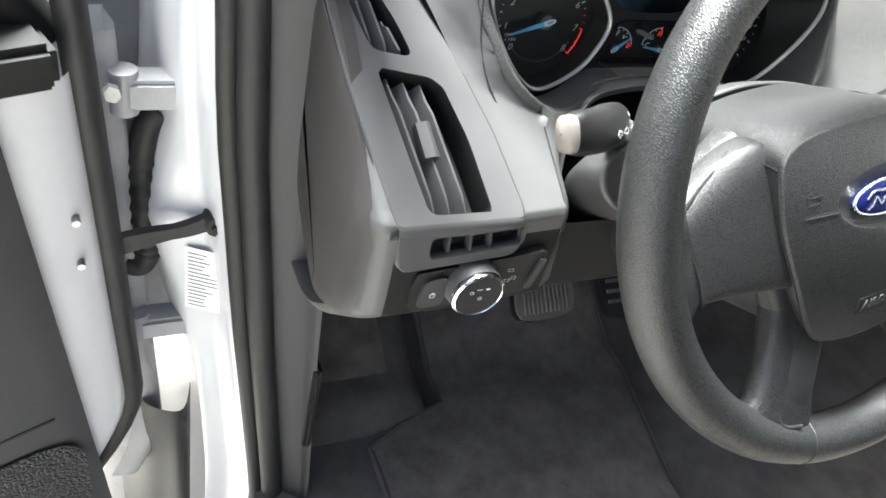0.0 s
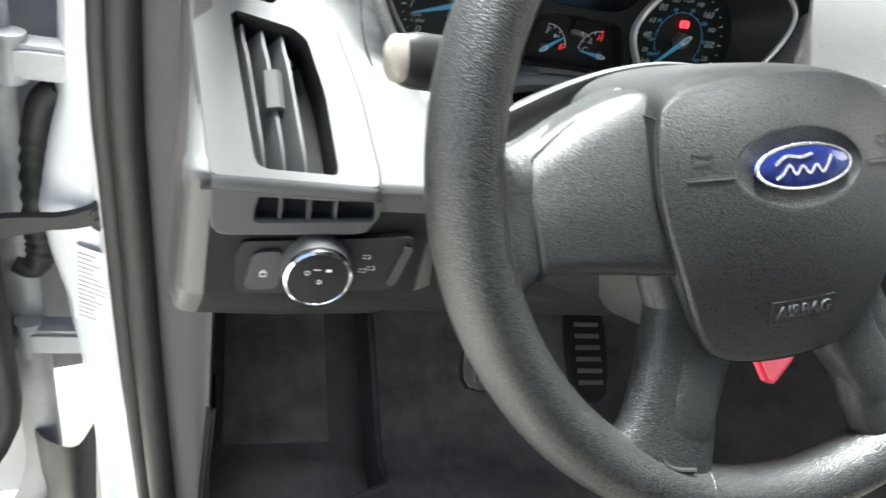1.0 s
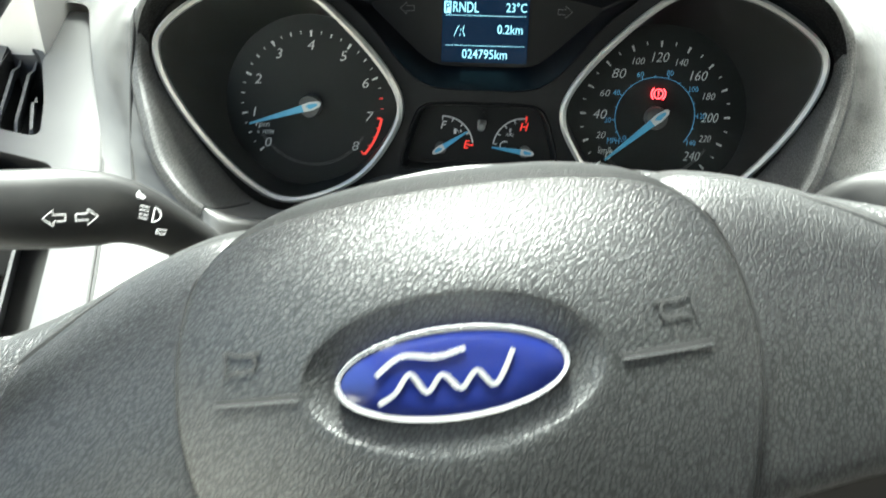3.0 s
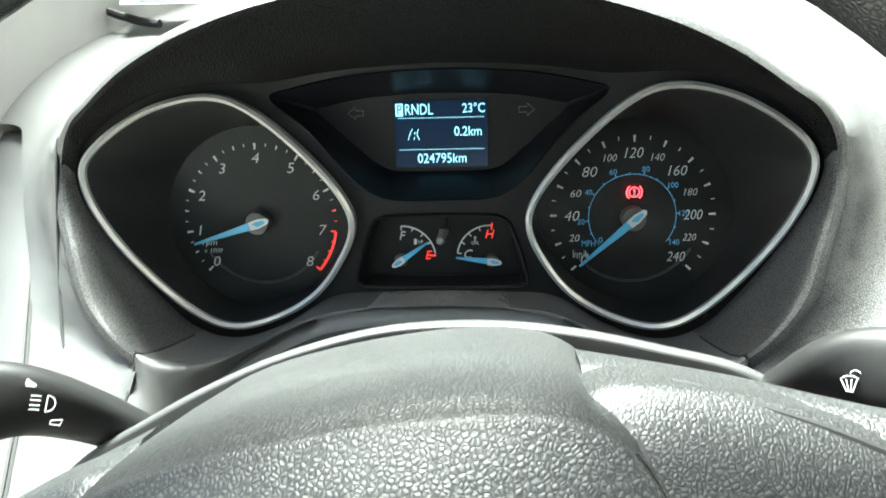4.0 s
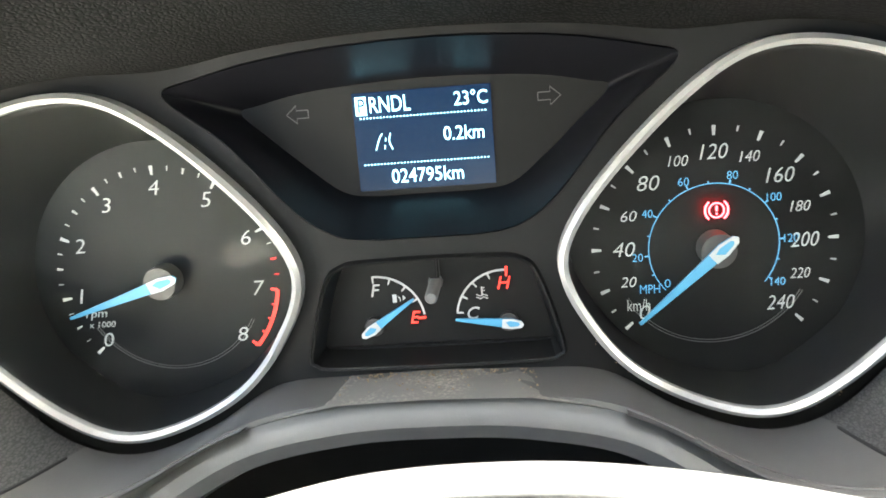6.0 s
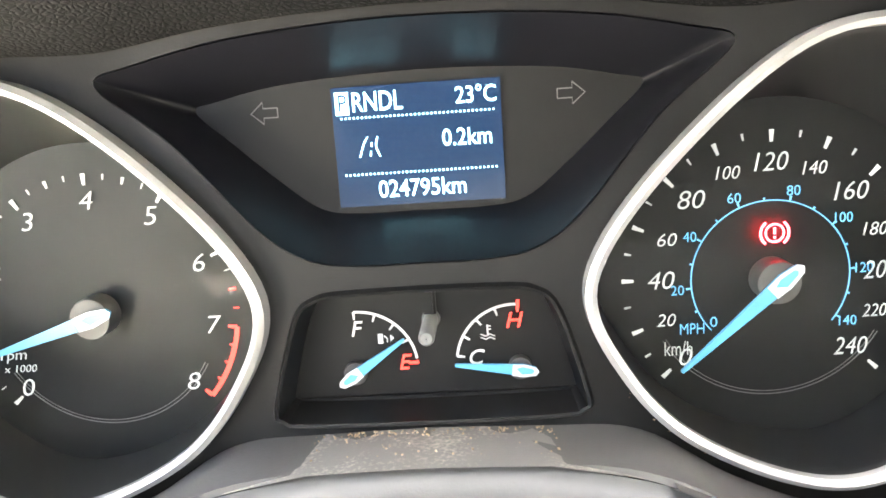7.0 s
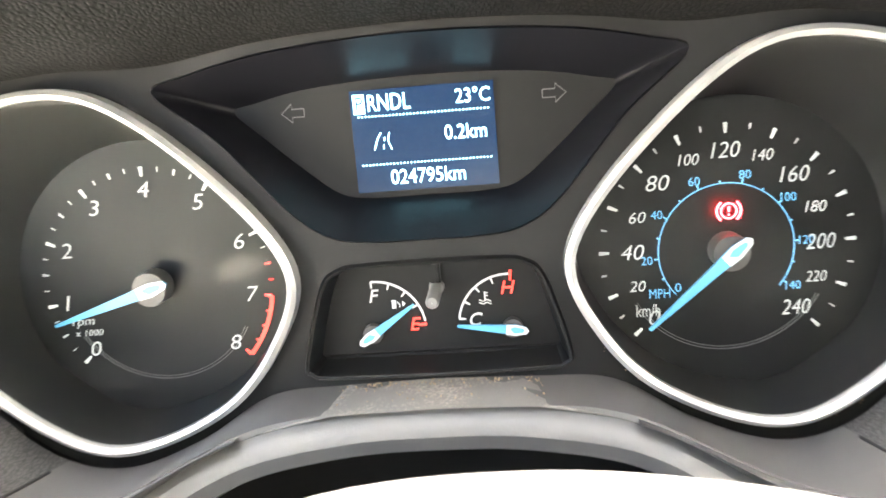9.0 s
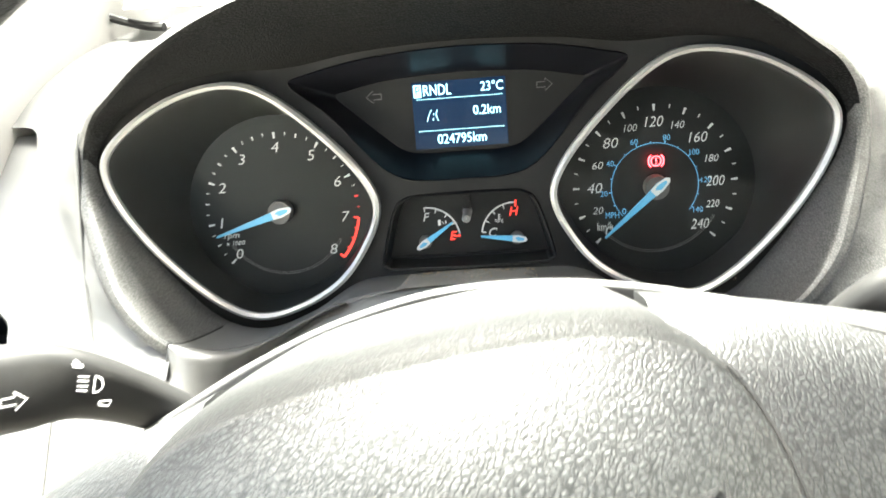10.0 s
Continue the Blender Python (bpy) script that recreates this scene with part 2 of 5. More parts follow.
def band(outer, inner, z0, z1, hump=0.0):
    """A closed ring between two outlines in x, y from z0 (back) to z1 (front)."""
    mid = [(np.array(a) + np.array(b)) / 2 for a, b in zip(outer, inner)]
    rows = [[(p[0], p[1], z0) for p in outer], [(p[0], p[1], z1) for p in outer]]
    if hump:
        rows.append([(p[0], p[1], z1 + hump) for p in mid])
    rows += [[(p[0], p[1], z1) for p in inner], [(p[0], p[1], z0) for p in inner]]
    rows.append(rows[0])
    bm = loft(rows)
    bmesh.ops.remove_doubles(bm, verts=bm.verts, dist=1e-6)
    return bm


def box(lo, hi):
    bm = bmesh.new()
    bmesh.ops.create_cube(bm, size=1)
    for v in bm.verts:
        v.co = [l + (h - l) * (c + 0.5) for l, h, c in zip(lo, hi, v.co)]
    return bm


def tube(path, radius, sides=10, cap=True):
    """A pipe along a path; radius is a number or one for each point."""
    path = [Vector(p) for p in path]
    up, rows = None, []
    for i, p in enumerate(path):
        d = (path[min(i + 1, len(path) - 1)] - path[max(i - 1, 0)]).normalized()
        if up is None:
            up = d.orthogonal().normalized()
        up = (up - d * up.dot(d)).normalized()
        side = d.cross(up)
        r = radius[i] if isinstance(radius, (list, tuple)) else radius
        rows.append([p + r * (math.cos(a) * up + math.sin(a) * side) for a in (2 * math.pi * k / sides for k in range(sides))])
    return loft(rows, cap=cap)


def disc(cx, cy, r, z0, z1, n=32, top=None):
    top = r if top is None else top
    ring = lambda q, z: [(cx + q * math.cos(2 * math.pi * k / n), cy + q * math.sin(2 * math.pi * k / n), z) for k in range(n)]
    return loft([ring(r, z0), ring(r, z1 - 0.15 * abs(z1 - z0)), ring(top * 0.96, z1)], cap=True)


def join(*bms):
    """One bmesh out of several pieces of one part."""
    out = bmesh.new()
    for b in bms:
        tmp = bpy.data.meshes.new("tmp")
        b.to_mesh(tmp)
        b.free()
        out.from_mesh(tmp)
        bpy.data.meshes.remove(tmp)
    return out


def offset(outline, d):
    """An outline in x, y grown by d along its normals (counter-clockwise or not)."""
    k = len(outline)
    area = sum(outline[i - 1][0] * outline[i][1] - outline[i][0] * outline[i - 1][1] for i in range(k))
    s = 1 if area > 0 else -1
    out = []
    for i in range(k):
        a, b = np.array(outline[i - 1][:2]), np.array(outline[(i + 1) % k][:2])
        t = b - a
        t = t / (np.linalg.norm(t) + 1e-9)
        out.append((outline[i][0] + s * d * t[1], outline[i][1] - s * d * t[0]))
    return out


def lettering(name, text, size, at, mat, parent=None, slant=0.0, thick=0.0002, label="", squeeze=1.0, align="CENTER", weight=0.004):
    """Words in the built-in font, flat in x, y of at."""
    cu = bpy.data.curves.new(name, "FONT")
    cu.body, cu.size, cu.shear, cu.extrude = text, size, slant, thick
    cu.align_x, cu.align_y = align, "CENTER"
    cu.resolution_u = 3
    cu.offset = size * weight
    tmp = bpy.data.objects.new(name, cu)
    mesh = bpy.data.meshes.new_from_object(tmp)
    bpy.data.objects.remove(tmp)
    bpy.data.curves.remove(cu)
    mesh.name = name
    mesh.transform(F @ at @ Matrix.Diagonal((squeeze, 1, 1, 1)))
    return link(name, mesh, mat, parent, label, smooth=False)


def arc(cx, cy, r, a0, a1, n=24):
    return [(cx + r * math.cos(radians(a0 + (a1 - a0) * i / n)), cy + r * math.sin(radians(a0 + (a1 - a0) * i / n))) for i in range(n + 1)]


def stroke(pts, width, z=0.0, thick=0.0002):
    """A flat line of a given width along points in x, y."""
    pts = [np.array(p[:2], float) for p in pts]
    left, right = [], []
    for i, p in enumerate(pts):
        t = pts[min(i + 1, len(pts) - 1)] - pts[max(i - 1, 0)]
        t = t / (np.linalg.norm(t) + 1e-12)
        w = width[i] if isinstance(width, (list, tuple)) else width
        nrm = np.array((-t[1], t[0])) * w / 2
        left.append(p + nrm)
        right.append(p - nrm)
    rows = [[(a[0], a[1], z), (b[0], b[1], z), (b[0], b[1], z - thick), (a[0], a[1], z - thick)] for a, b in zip(left, right)]
    return loft(rows, cap=True)


# A frame whose x, y lie in an upright plane facing the driver, z toward the driver.
def facing(x, y, z, lean=0.0, turn=0.0, roll=0.0):
    return pose(x, y, z) @ pose(0, 0, 0, 90 - lean, 0, turn) @ pose(0, 0, 0, 0, 0, roll)


FACE = facing(0, 0, 0)
WORLD = F.inverted()


def plate_with_holes(outer, holes, z):
    """A flat sheet in x, y at z with openings."""
    bm = bmesh.new()
    edges = []
    for line in (outer, *holes):
        vs = [bm.verts.new((p[0], p[1], z)) for p in line]
        edges += [bm.edges.new((vs[i - 1], vs[i])) for i in range(len(vs))]
    bmesh.ops.triangle_fill(bm, use_beauty=True, edges=edges)
    return bm


def mirrored(right, middle_first=True):
    """A closed outline from its right half, which starts and ends on the middle line."""
    left = [(-p[0], *p[1:]) for p in right[::-1] if abs(p[0]) > 1e-9]
    return list(right) + left


# ------------------------------------------------------------------ ground and car shell
bm = bmesh.new()
bmesh.ops.create_grid(bm, x_segments=8, y_segments=8, size=300)
tagged(part("ground", bm, M_GROUND, at=WORLD), "pale sunlit concrete ground beside the car", "ground", kind="structure")

shell = thing("car_body", (0, 0, -0.7), "silver-white car body shell with open door aperture", "car body", kind="structure")
wavy = lambda z: float(np.interp(z, [0.3, 0.60, 0.69, 0.75, 0.80, 0.83, 0.87, 0.92, 1.2], [0.012, 0.014, 0.011, -0.004, -0.012, -0.010, 0.002, 0.009, 0.012]))
lean_x = lambda z: float(np.interp(z, [0.40, 0.70, 0.95, 1.2], [0.036, 0.004, -0.018, -0.022]))
post_rows = []
for z in np.linspace(0.30, 1.45, 24):
    back = 0.10 * max(0, z - 1.0)
    low = 0.085 * max(0, 0.66 - z) / 0.3
    post_rows.append([(x, y + back, z) for x, y in spline([(-0.318 + lean_x(z), 0.036), (-0.326 + lean_x(z), 0.05), (-0.333 + lean_x(z) * .8, 0.076), (-0.350 + lean_x(z) * .5, 0.085),
                                                     (-0.372 + low * .5 + wavy(z), 0.10), (-0.384 + low + wavy(z), 0.15), (-0.384 + low + wavy(z) * .5, 0.26)], 5, False)])
part("hinge_post", loft(post_rows, closed=False), M_PAINT, shell, at=WORLD)
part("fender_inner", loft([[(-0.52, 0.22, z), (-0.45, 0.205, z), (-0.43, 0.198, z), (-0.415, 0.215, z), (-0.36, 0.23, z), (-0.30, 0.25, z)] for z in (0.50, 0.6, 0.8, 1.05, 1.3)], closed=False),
     M_PAINT_SHADED, shell, at=WORLD)
part("wheel_arch_liner", loft([spline([(-0.43, 0.20, z), (-0.405, 0.12 + 0.1 * (0.5 - z), z), (-0.38, 0.095 + 0.1 * (0.5 - z), z), (-0.358, 0.092, z), (-0.345, 0.13, z)], 4, False) for z in (0.16, 0.3, 0.4, 0.47, 0.51)], closed=False), M_RUBBER, shell, at=WORLD)
# Out of view behind the door; added to keep skylight off the inner panel.
part("hidden_fender", loft([[(-0.575, y, 0.42), (-0.590, y, 0.7), (-0.585, y, 0.95), (-0.555, y, 1.04), (-0.48, y, 1.075), (-0.30, y, 1.09)] for y in (0.16, 0.3, 0.5, 0.8, 1.2)], closed=False), M_PAINT, shell, at=WORLD)
part("sill", box((-0.38, -1.0, 0.24), (-0.29, -0.03, 0.37)), M_PAINT, shell, at=WORLD, bevel=0.02, seg=4)
part("roof", loft([[(x, y, 1.47 - 0.05 * (x - 0.35) ** 2 / 0.4 - 0.03 * (y + 0.9) ** 2) for x in np.linspace(-0.25, 1.0, 9)] for y in np.linspace(-0.55, -1.0, 8)], closed=False),
     M_LINING, shell, at=WORLD)
part("floor_pan", loft([[(x, y, 0.40 + max(0, y - 0.15) * 0.55) for x in (-0.28, 0.35, 1.1)] for y in (-1.0, -0.6, 0.15, 0.45, 0.62)], closed=False), M_CARPET, shell, at=WORLD)
part("bulkhead", box((-0.30, 0.66, 0.3), (1.2, 0.69, 1.13)), M_VOID, shell, at=WORLD)
part("side_wall", box((1.08, -1.0, 0.35), (1.12, 0.6, 1.02)), M_GREYTRIM, shell, at=WORLD, bevel=0.01)
part("rear_side_wall", box((-0.30, -0.98, 0.35), (-0.26, -0.86, 1.42)), M_GREYTRIM, shell, at=WORLD, bevel=0.01)
# Unseen wall set close behind to cut the light from the rear.
part("rear_light_block", box((-0.28, -1.0, 0.35), (1.1, -0.95, 1.44)), M_REAR_BLOCK, shell, at=WORLD, bevel=0.01)
for x0, y0, x1, y1 in ((-0.31, 0.15, -0.22, -0.58), (1.10, 0.15, 1.0, -0.58)):
    part("windscreen_pillar", tube(spline([(x0, y0 + 0.35, 1.08), (x0 + 0.02, y0 * .4, 1.28), (x1, y1, 1.45)], 6, False), 0.035, 12), M_GREYTRIM, shell, at=WORLD)
part("cowl_side", box((-0.33, 0.10, 0.80), (-0.265, 0.66, 1.0)), M_GREYTRIM, shell, at=WORLD, bevel=0.008)
part("door_frame_pillar", tube([(-0.28, -0.84, 0.4), (-0.27, -0.85, 1.0), (-0.2, -0.90, 1.45)], 0.04, 12), M_GREYTRIM, shell, at=WORLD)
screen = part("windscreen", loft([[(x, 0.62 - 0.30 * (x - 0.38) ** 2, 1.13) for x in np.linspace(-0.27, 1.05, 9)],
                                  [(x * 0.9, -0.55 - 0.1 * (x - 0.38) ** 2, 1.46) for x in np.linspace(-0.27, 1.05, 9)]], closed=False), M_GLASS, shell, at=WORLD)
screen.visible_shadow = False

# rubber weather seal of the door aperture and the grey trim inside it
seal = thing("door_seal", (-0.30, 0.05, -0.6), "black rubber weather seal round the door aperture", "seal", kind="structure")
for dx, dy, r in ((-0.313, 0.036, 0.0095), (-0.296, 0.026, 0.013)):
    part("seal_bead", tube([(dx + lean_x(z), dy + 0.10 * max(0, z - 1.0), z) for z in np.linspace(0.33, 1.45, 20)], r, 12), M_RUBBER, seal, at=WORLD)
trim = thing("kick_panel", (-0.25, 0.05, -0.6), "dark grey plastic kick panel beside the footwell", "trim", kind="structure")
trim_line = lambda z: spline([(-0.292 + lean_x(z), 0.03, z), (-0.272 + lean_x(z), 0.012, z), (-0.247 + max(0, lean_x(z)) * .6, 0.004, z), (-0.238 + max(0, lean_x(z)) * .5, 0.02, z), (-0.236, 0.2, z), (-0.236, 0.6, z)], 4, False)
PILLAR_Z = (WORLD.inverted() @ Vector((0, 0, 0.03))).z
part("panel", loft([trim_line(z) for z in np.linspace(0.36, PILLAR_Z, 10)], closed=False), M_DOORTRIM, trim, at=WORLD)
part("pillar_cover", loft([trim_line(z) for z in np.linspace(PILLAR_Z, 1.30, 5)], closed=False), M_PALETRIM, trim, "pale grey windscreen pillar cover", at=WORLD)
part("release_recess", box((-0.239, -0.004, 0.52), (-0.230, 0.05, 0.66)), M_BLACK, trim, at=WORLD, bevel=0.004)

# ------------------------------------------------------------------ door, standing open
OPEN = 70.0
D = pose(-0.422, 0.118, 0, 0, 0, -90 - OPEN)          # x along the door from its hinges, y toward the cabin, z up
car_door = thing("car_door", (-0.45, 0.1, -0.6), "silver-white front car door standing open with dark trim", "car door")
DW = WORLD @ D


def door_rows(pts, zs, curve=4):
    return [[(p[0], p[1], z) for p in spline(pts, curve, False)] for z in zs]


low = lambda z: -0.055 * (0.95 - z) + 0.10 * max(0, (0.60 - z) / 0.15) ** 1.7
hem = lambda z: -0.055 * (0.95 - z) + 0.03 * max(0, (0.48 - z) / 0.10) ** 2
zs, zs_out = np.linspace(0.455, 0.985, 24), np.linspace(0.37, 0.985, 26)
part("inner_shell", loft([[(p[0] + low(z), p[1], z) for p in spline([(0.018, 0.00), (0.026, 0.040), (0.045, 0.064), (0.066, 0.074), (0.10, 0.078), (0.14, 0.080)], 5, False)] for z in zs], closed=False),
     M_PAINT, car_door, at=DW)
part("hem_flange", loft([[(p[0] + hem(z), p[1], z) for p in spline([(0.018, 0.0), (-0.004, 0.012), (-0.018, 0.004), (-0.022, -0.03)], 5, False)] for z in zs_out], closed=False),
     M_PAINT_SHADED, car_door, at=DW)
part("outer_skin", loft([[(p[0], p[1], z) for p in spline([(-0.022, -0.03), (0.2, -0.06), (0.9, -0.06)], 4, False)] for z in zs_out], closed=False), M_PAINT, car_door, at=DW)
part("edge_seal", tube([(0.030 + low(z), 0.052, z) for z in np.linspace(0.458, 1.25, 28)], 0.0125, 10), M_RUBBER, car_door, at=DW)
part("trim_panel", loft([[(0.098 - 0.095 * (0.95 - z), 0.070, z), (0.101 - 0.095 * (0.95 - z), 0.088, z), (0.125 - 0.08 * (0.95 - z), 0.094, z), (0.4, 0.10, z), (0.95, 0.10, z)] for z in np.linspace(0.45, 0.99, 12)], closed=False),
     M_DOORTRIM, car_door, at=DW)
part("door_underside", loft([[(p[0] + low(0.455), p[1], 0.455) for p in spline([(0.018, 0.00), (0.026, 0.040), (0.045, 0.064), (0.066, 0.074), (0.10, 0.078), (0.9, 0.095)], 5, False)], [(p[0], p[1], 0.40) for p in spline([(0.02, -0.020), (0.04, -0.01), (0.07, 0.0), (0.10, 0.0), (0.2, -0.02), (0.9, -0.045)], 5, False)]], closed=False), M_PAINT_SHADED, car_door, at=DW)
part("belt_trim", box((0.055, 0.0, 0.985), (0.95, 0.085, 1.02)), M_BLACK, car_door, at=DW, bevel=0.006)
part("window_frame", tube([(0.05, 0.03, 1.0), (0.20, 0.03, 1.25), (0.42, 0.02, 1.42), (0.95, 0.0, 1.44)], 0.02, 10), M_BLACK, car_door, at=DW)
sgn = lambda c, e: abs(c) ** e * math.copysign(1, c)
part("speaker_grille", loft([[(0.165 + 0.085 * sgn(math.cos(a), 0.5) * r, 0.0975 + .004 * (1 - r), 0.545 + 0.075 * sgn(math.sin(a), 0.5) * r) for a in np.linspace(0, 2 * math.pi, 49)[:-1]] for r in (1.03, 1.0, 0.93, 0.9, 0.5, 0.02)]),
     M_GRILLE, car_door, "black perforated speaker grille", at=DW)
part("trim_seam", tube([(x, 0.0985 if x > 0.3 else 0.094, 0.655) for x in (0.10, 0.125, 0.25, 0.4, 0.9)], 0.0022, 6), M_VOID, car_door, at=DW)
for z in (0.862, 0.815):
    part("strap_bolt", tube([(0.052, 0.066, z), (0.056, 0.080, z)], 0.0036, 6), M_STEEL, car_door, at=DW)

for z in (0.93, 0.645):
    hinge = part("hinge", box((-0.402, 0.095, z - 0.012), (-0.345, 0.125, z + 0.016)), M_PAINT_SHADED, shell, "silver painted steel door hinge", at=WORLD, bevel=0.004)
    part("knuckle", tube([(-0.402, 0.108, z - 0.018), (-0.402, 0.108, z + 0.022)], 0.012, 14), M_PAINT_SHADED, hinge, at=WORLD)
    part("bolt", tube([(-0.412, 0.094, z + 0.01), (-0.412, 0.084, z + 0.012)], 0.007, 6), M_STEEL, hinge, at=WORLD)

strap = thing("door_check_strap", (-0.38, 0.08, -0.2), "black steel check strap bolted to the post", "door check")
part("arm", loft([[(p[0], p[1] - 0.005, p[2] - w), (p[0], p[1] - 0.005, p[2] + w), (p[0], p[1] + 0.004, p[2] + w), (p[0], p[1] + 0.004, p[2] - w)]
                  for p, w in zip(spline([(-0.452, 0.062, 0.790), (-0.425, 0.066, 0.797), (-0.390, 0.069, 0.804), (-0.358, 0.070, 0.809), (-0.333, 0.068, 0.820)], 5, False),
                                  np.interp(np.arange(21), [0, 8, 13, 16, 20], [0.0115, 0.0095, 0.006, 0.0075, 0.0095]))], cap=True), M_RUBBER, strap, at=WORLD, bevel=0.0015)
part("pivot", tube([(-0.332, 0.056, 0.818), (-0.332, 0.078, 0.818)], [0.0105, 0.0105], 14), M_RUBBER, strap, at=WORLD, bevel=0.002)
part("pivot_bolt", tube([(-0.332, 0.052, 0.818), (-0.332, 0.06, 0.818)], 0.0055, 6), M_GLOSS, strap, at=WORLD)

boot = thing("wiring_boot", (-0.39, 0.13, -0.25), "black corrugated rubber wiring boot between door and post", "wiring boot")
pth = spline([(-0.372, 0.125, 0.90), (-0.384, 0.122, 0.885), (-0.390, 0.12, 0.84), (-0.390, 0.118, 0.78), (-0.388, 0.116, 0.745), (-0.396, 0.118, 0.725), (-0.41, 0.12, 0.73)], 14, False)
part("bellows", tube(pth, [0.0125 + (0.0018 if 22 < i < 58 and i % 4 < 2 else 0) for i in range(len(pth))], 14), M_RUBBER, boot, at=WORLD)

sticker = thing("compliance_sticker", (-0.335, 0.1, -0.3), "white paper sticker with grey print lines on the post", "sticker")
SM = WORLD @ pose(-0.3395, 0.0735, 0.735, 90, 0, -28)
part("paper", slab([(-0.020, -0.042), (0.021, -0.042), (0.021, 0.040), (-0.020, 0.040)], 0.0004), M_PAPER, sticker, at=SM)
rng = random.Random(4)
for i in range(15):
    w = rng.uniform(0.014, 0.034)
    part("print_line", slab([(-0.017, 0.034 - i * 0.005), (-0.017 + w, 0.034 - i * 0.005), (-0.017 + w, 0.0325 - i * 0.005), (-0.017, 0.0325 - i * 0.005)], 0.0002, 0.0004), M_INK, sticker, at=SM, smooth=False)

# ------------------------------------------------------------------ footwell
mat_ob = thing("floor_mat", (-0.05, 0, -0.62), "worn dark grey carpet floor mat in the footwell", "floor mat")
floor_z = lambda y: 0.402 + max(0.0, y - 0.15) * 0.55


def mat_rows(grow, z):
    """The mat's outline, notched round the foot rest, grown inward, as rows across."""
    rows = []
    for y in np.linspace(-0.5 + grow, 0.40 - grow, 37):
        u = max(0.0, min(1.0, (y + grow - 0.06) / 0.035))
        u = u * u * (3 - 2 * u)
        x0 = -0.122 * (1 - u) + 0.000 * u + grow
        x1 = 0.285 + 0.04 * min(1.0, max(0.0, (y + 0.1) / 0.2)) - grow
        rows.append([(x, y, floor_z(y) + z + 0.0025 * math.sin(9 * x + 5 * y)) for x in np.linspace(x0, x1, 22)])
    return rows


part("mat_sheet", loft(mat_rows(0.0, 0.006), closed=False), M_MAT, mat_ob, at=WORLD)
part("raised_field", loft(mat_rows(0.026, 0.0095), closed=False), M_MAT, mat_ob, at=WORLD)
edge = mat_rows(0.0, 0.007)
part("edge_binding", join(tube([r[0] for r in edge], 0.0042, 8), tube([r[-1] for r in edge], 0.0042, 8)), M_CARPET, mat_ob, "dark bound edge", at=WORLD)
rest = thing("foot_rest", (-0.13, 0.2, -0.6), "dark carpeted foot rest beside the kick panel", "foot rest")
rest_top = lambda y: floor_z(y) + float(np.interp(y, [0.075, 0.085, 0.10, 0.13, 0.45], [0.0, 0.014, 0.030, 0.042, 0.050]))
part("wedge", loft([[(-0.238, y, floor_z(y) - 0.01), (-0.238, y, rest_top(y)), (-0.16, y, rest_top(y) + 0.004), (-0.075, y, rest_top(y) + 0.003), (-0.045, y, rest_top(y) - 0.003), (-0.028, y, (rest_top(y) + floor_z(y)) / 2), (-0.018, y, floor_z(y) - 0.01)]
                    for y in (0.075, 0.085, 0.10, 0.12, 0.15, 0.2, 0.28, 0.36, 0.45)], cap=True), M_CARPET, rest, at=WORLD, sharp=70)
part("tread_panel", loft([[(x, y, rest_top(y) + 0.0052) for x in (-0.205, -0.16, -0.11, -0.075)] for y in (0.14, 0.2, 0.28, 0.36)], closed=False), M_MAT, rest, "worn lighter tread panel", at=WORLD)
brake = thing("brake_pedal", (0.03, 0.1, -0.4), "worn ribbed rubber brake pedal on a dark arm", "pedal")
BP = facing(0.078, 0.150, -0.372, 34)
part("pad", slab(spline([(-0.036, -0.03), (0.036, -0.026), (0.04, 0.02), (0.036, 0.028), (-0.03, 0.028), (-0.038, 0.02)], 4), 0.012), M_PEDAL, brake, at=BP, bevel=0.002)
for i in range(11):
    part("rib", box((-0.032 + i * 0.0062, -0.025, -0.001), (-0.029 + i * 0.0062, 0.024, 0.0022)), M_PEDAL, brake, at=BP, bevel=0.0006, seg=1)
part("arm", tube([(0.07, 0.165, -0.36), (0.065, 0.24, -0.25), (0.06, 0.3, -0.05)], 0.01, 8), M_BLACK, brake)
part("pad_edge", loft([[(x, y, -0.006) for x, y in q] for q in [spline([(-0.0375, -0.0315), (0.0375, -0.0275), (0.0415, 0.02), (0.037, 0.0295), (-0.031, 0.0295), (-0.0395, 0.02)], 4)]] + [[(x, y, -0.014) for x, y in spline([(-0.0375, -0.0315), (0.0375, -0.0275), (0.0415, 0.02), (0.037, 0.0295), (-0.031, 0.0295), (-0.0395, 0.02)], 4)]], cap=True), M_BLACK, brake, at=BP)
gas = thing("accelerator_pedal", (0.13, 0.15, -0.4), "black ribbed plastic accelerator pedal", "pedal")
GP = facing(0.205, 0.19, -0.36, 38)
part("pad", slab(spline([(-0.02, -0.07), (0.02, -0.07), (0.022, 0.03), (-0.022, 0.03)], 4), 0.012), M_BLACK, gas, at=GP, bevel=0.002)
for i in range(6):
    part("rib", box((-0.016, -0.06 + i * 0.014, -0.001), (0.016, -0.055 + i * 0.014, 0.002)), M_PEDAL, gas, at=GP)

# ------------------------------------------------------------------ dashboard
dash = thing("dashboard", (0, 0.1, -0.25), "dark grey grained plastic dashboard with instrument hood", "dashboard")
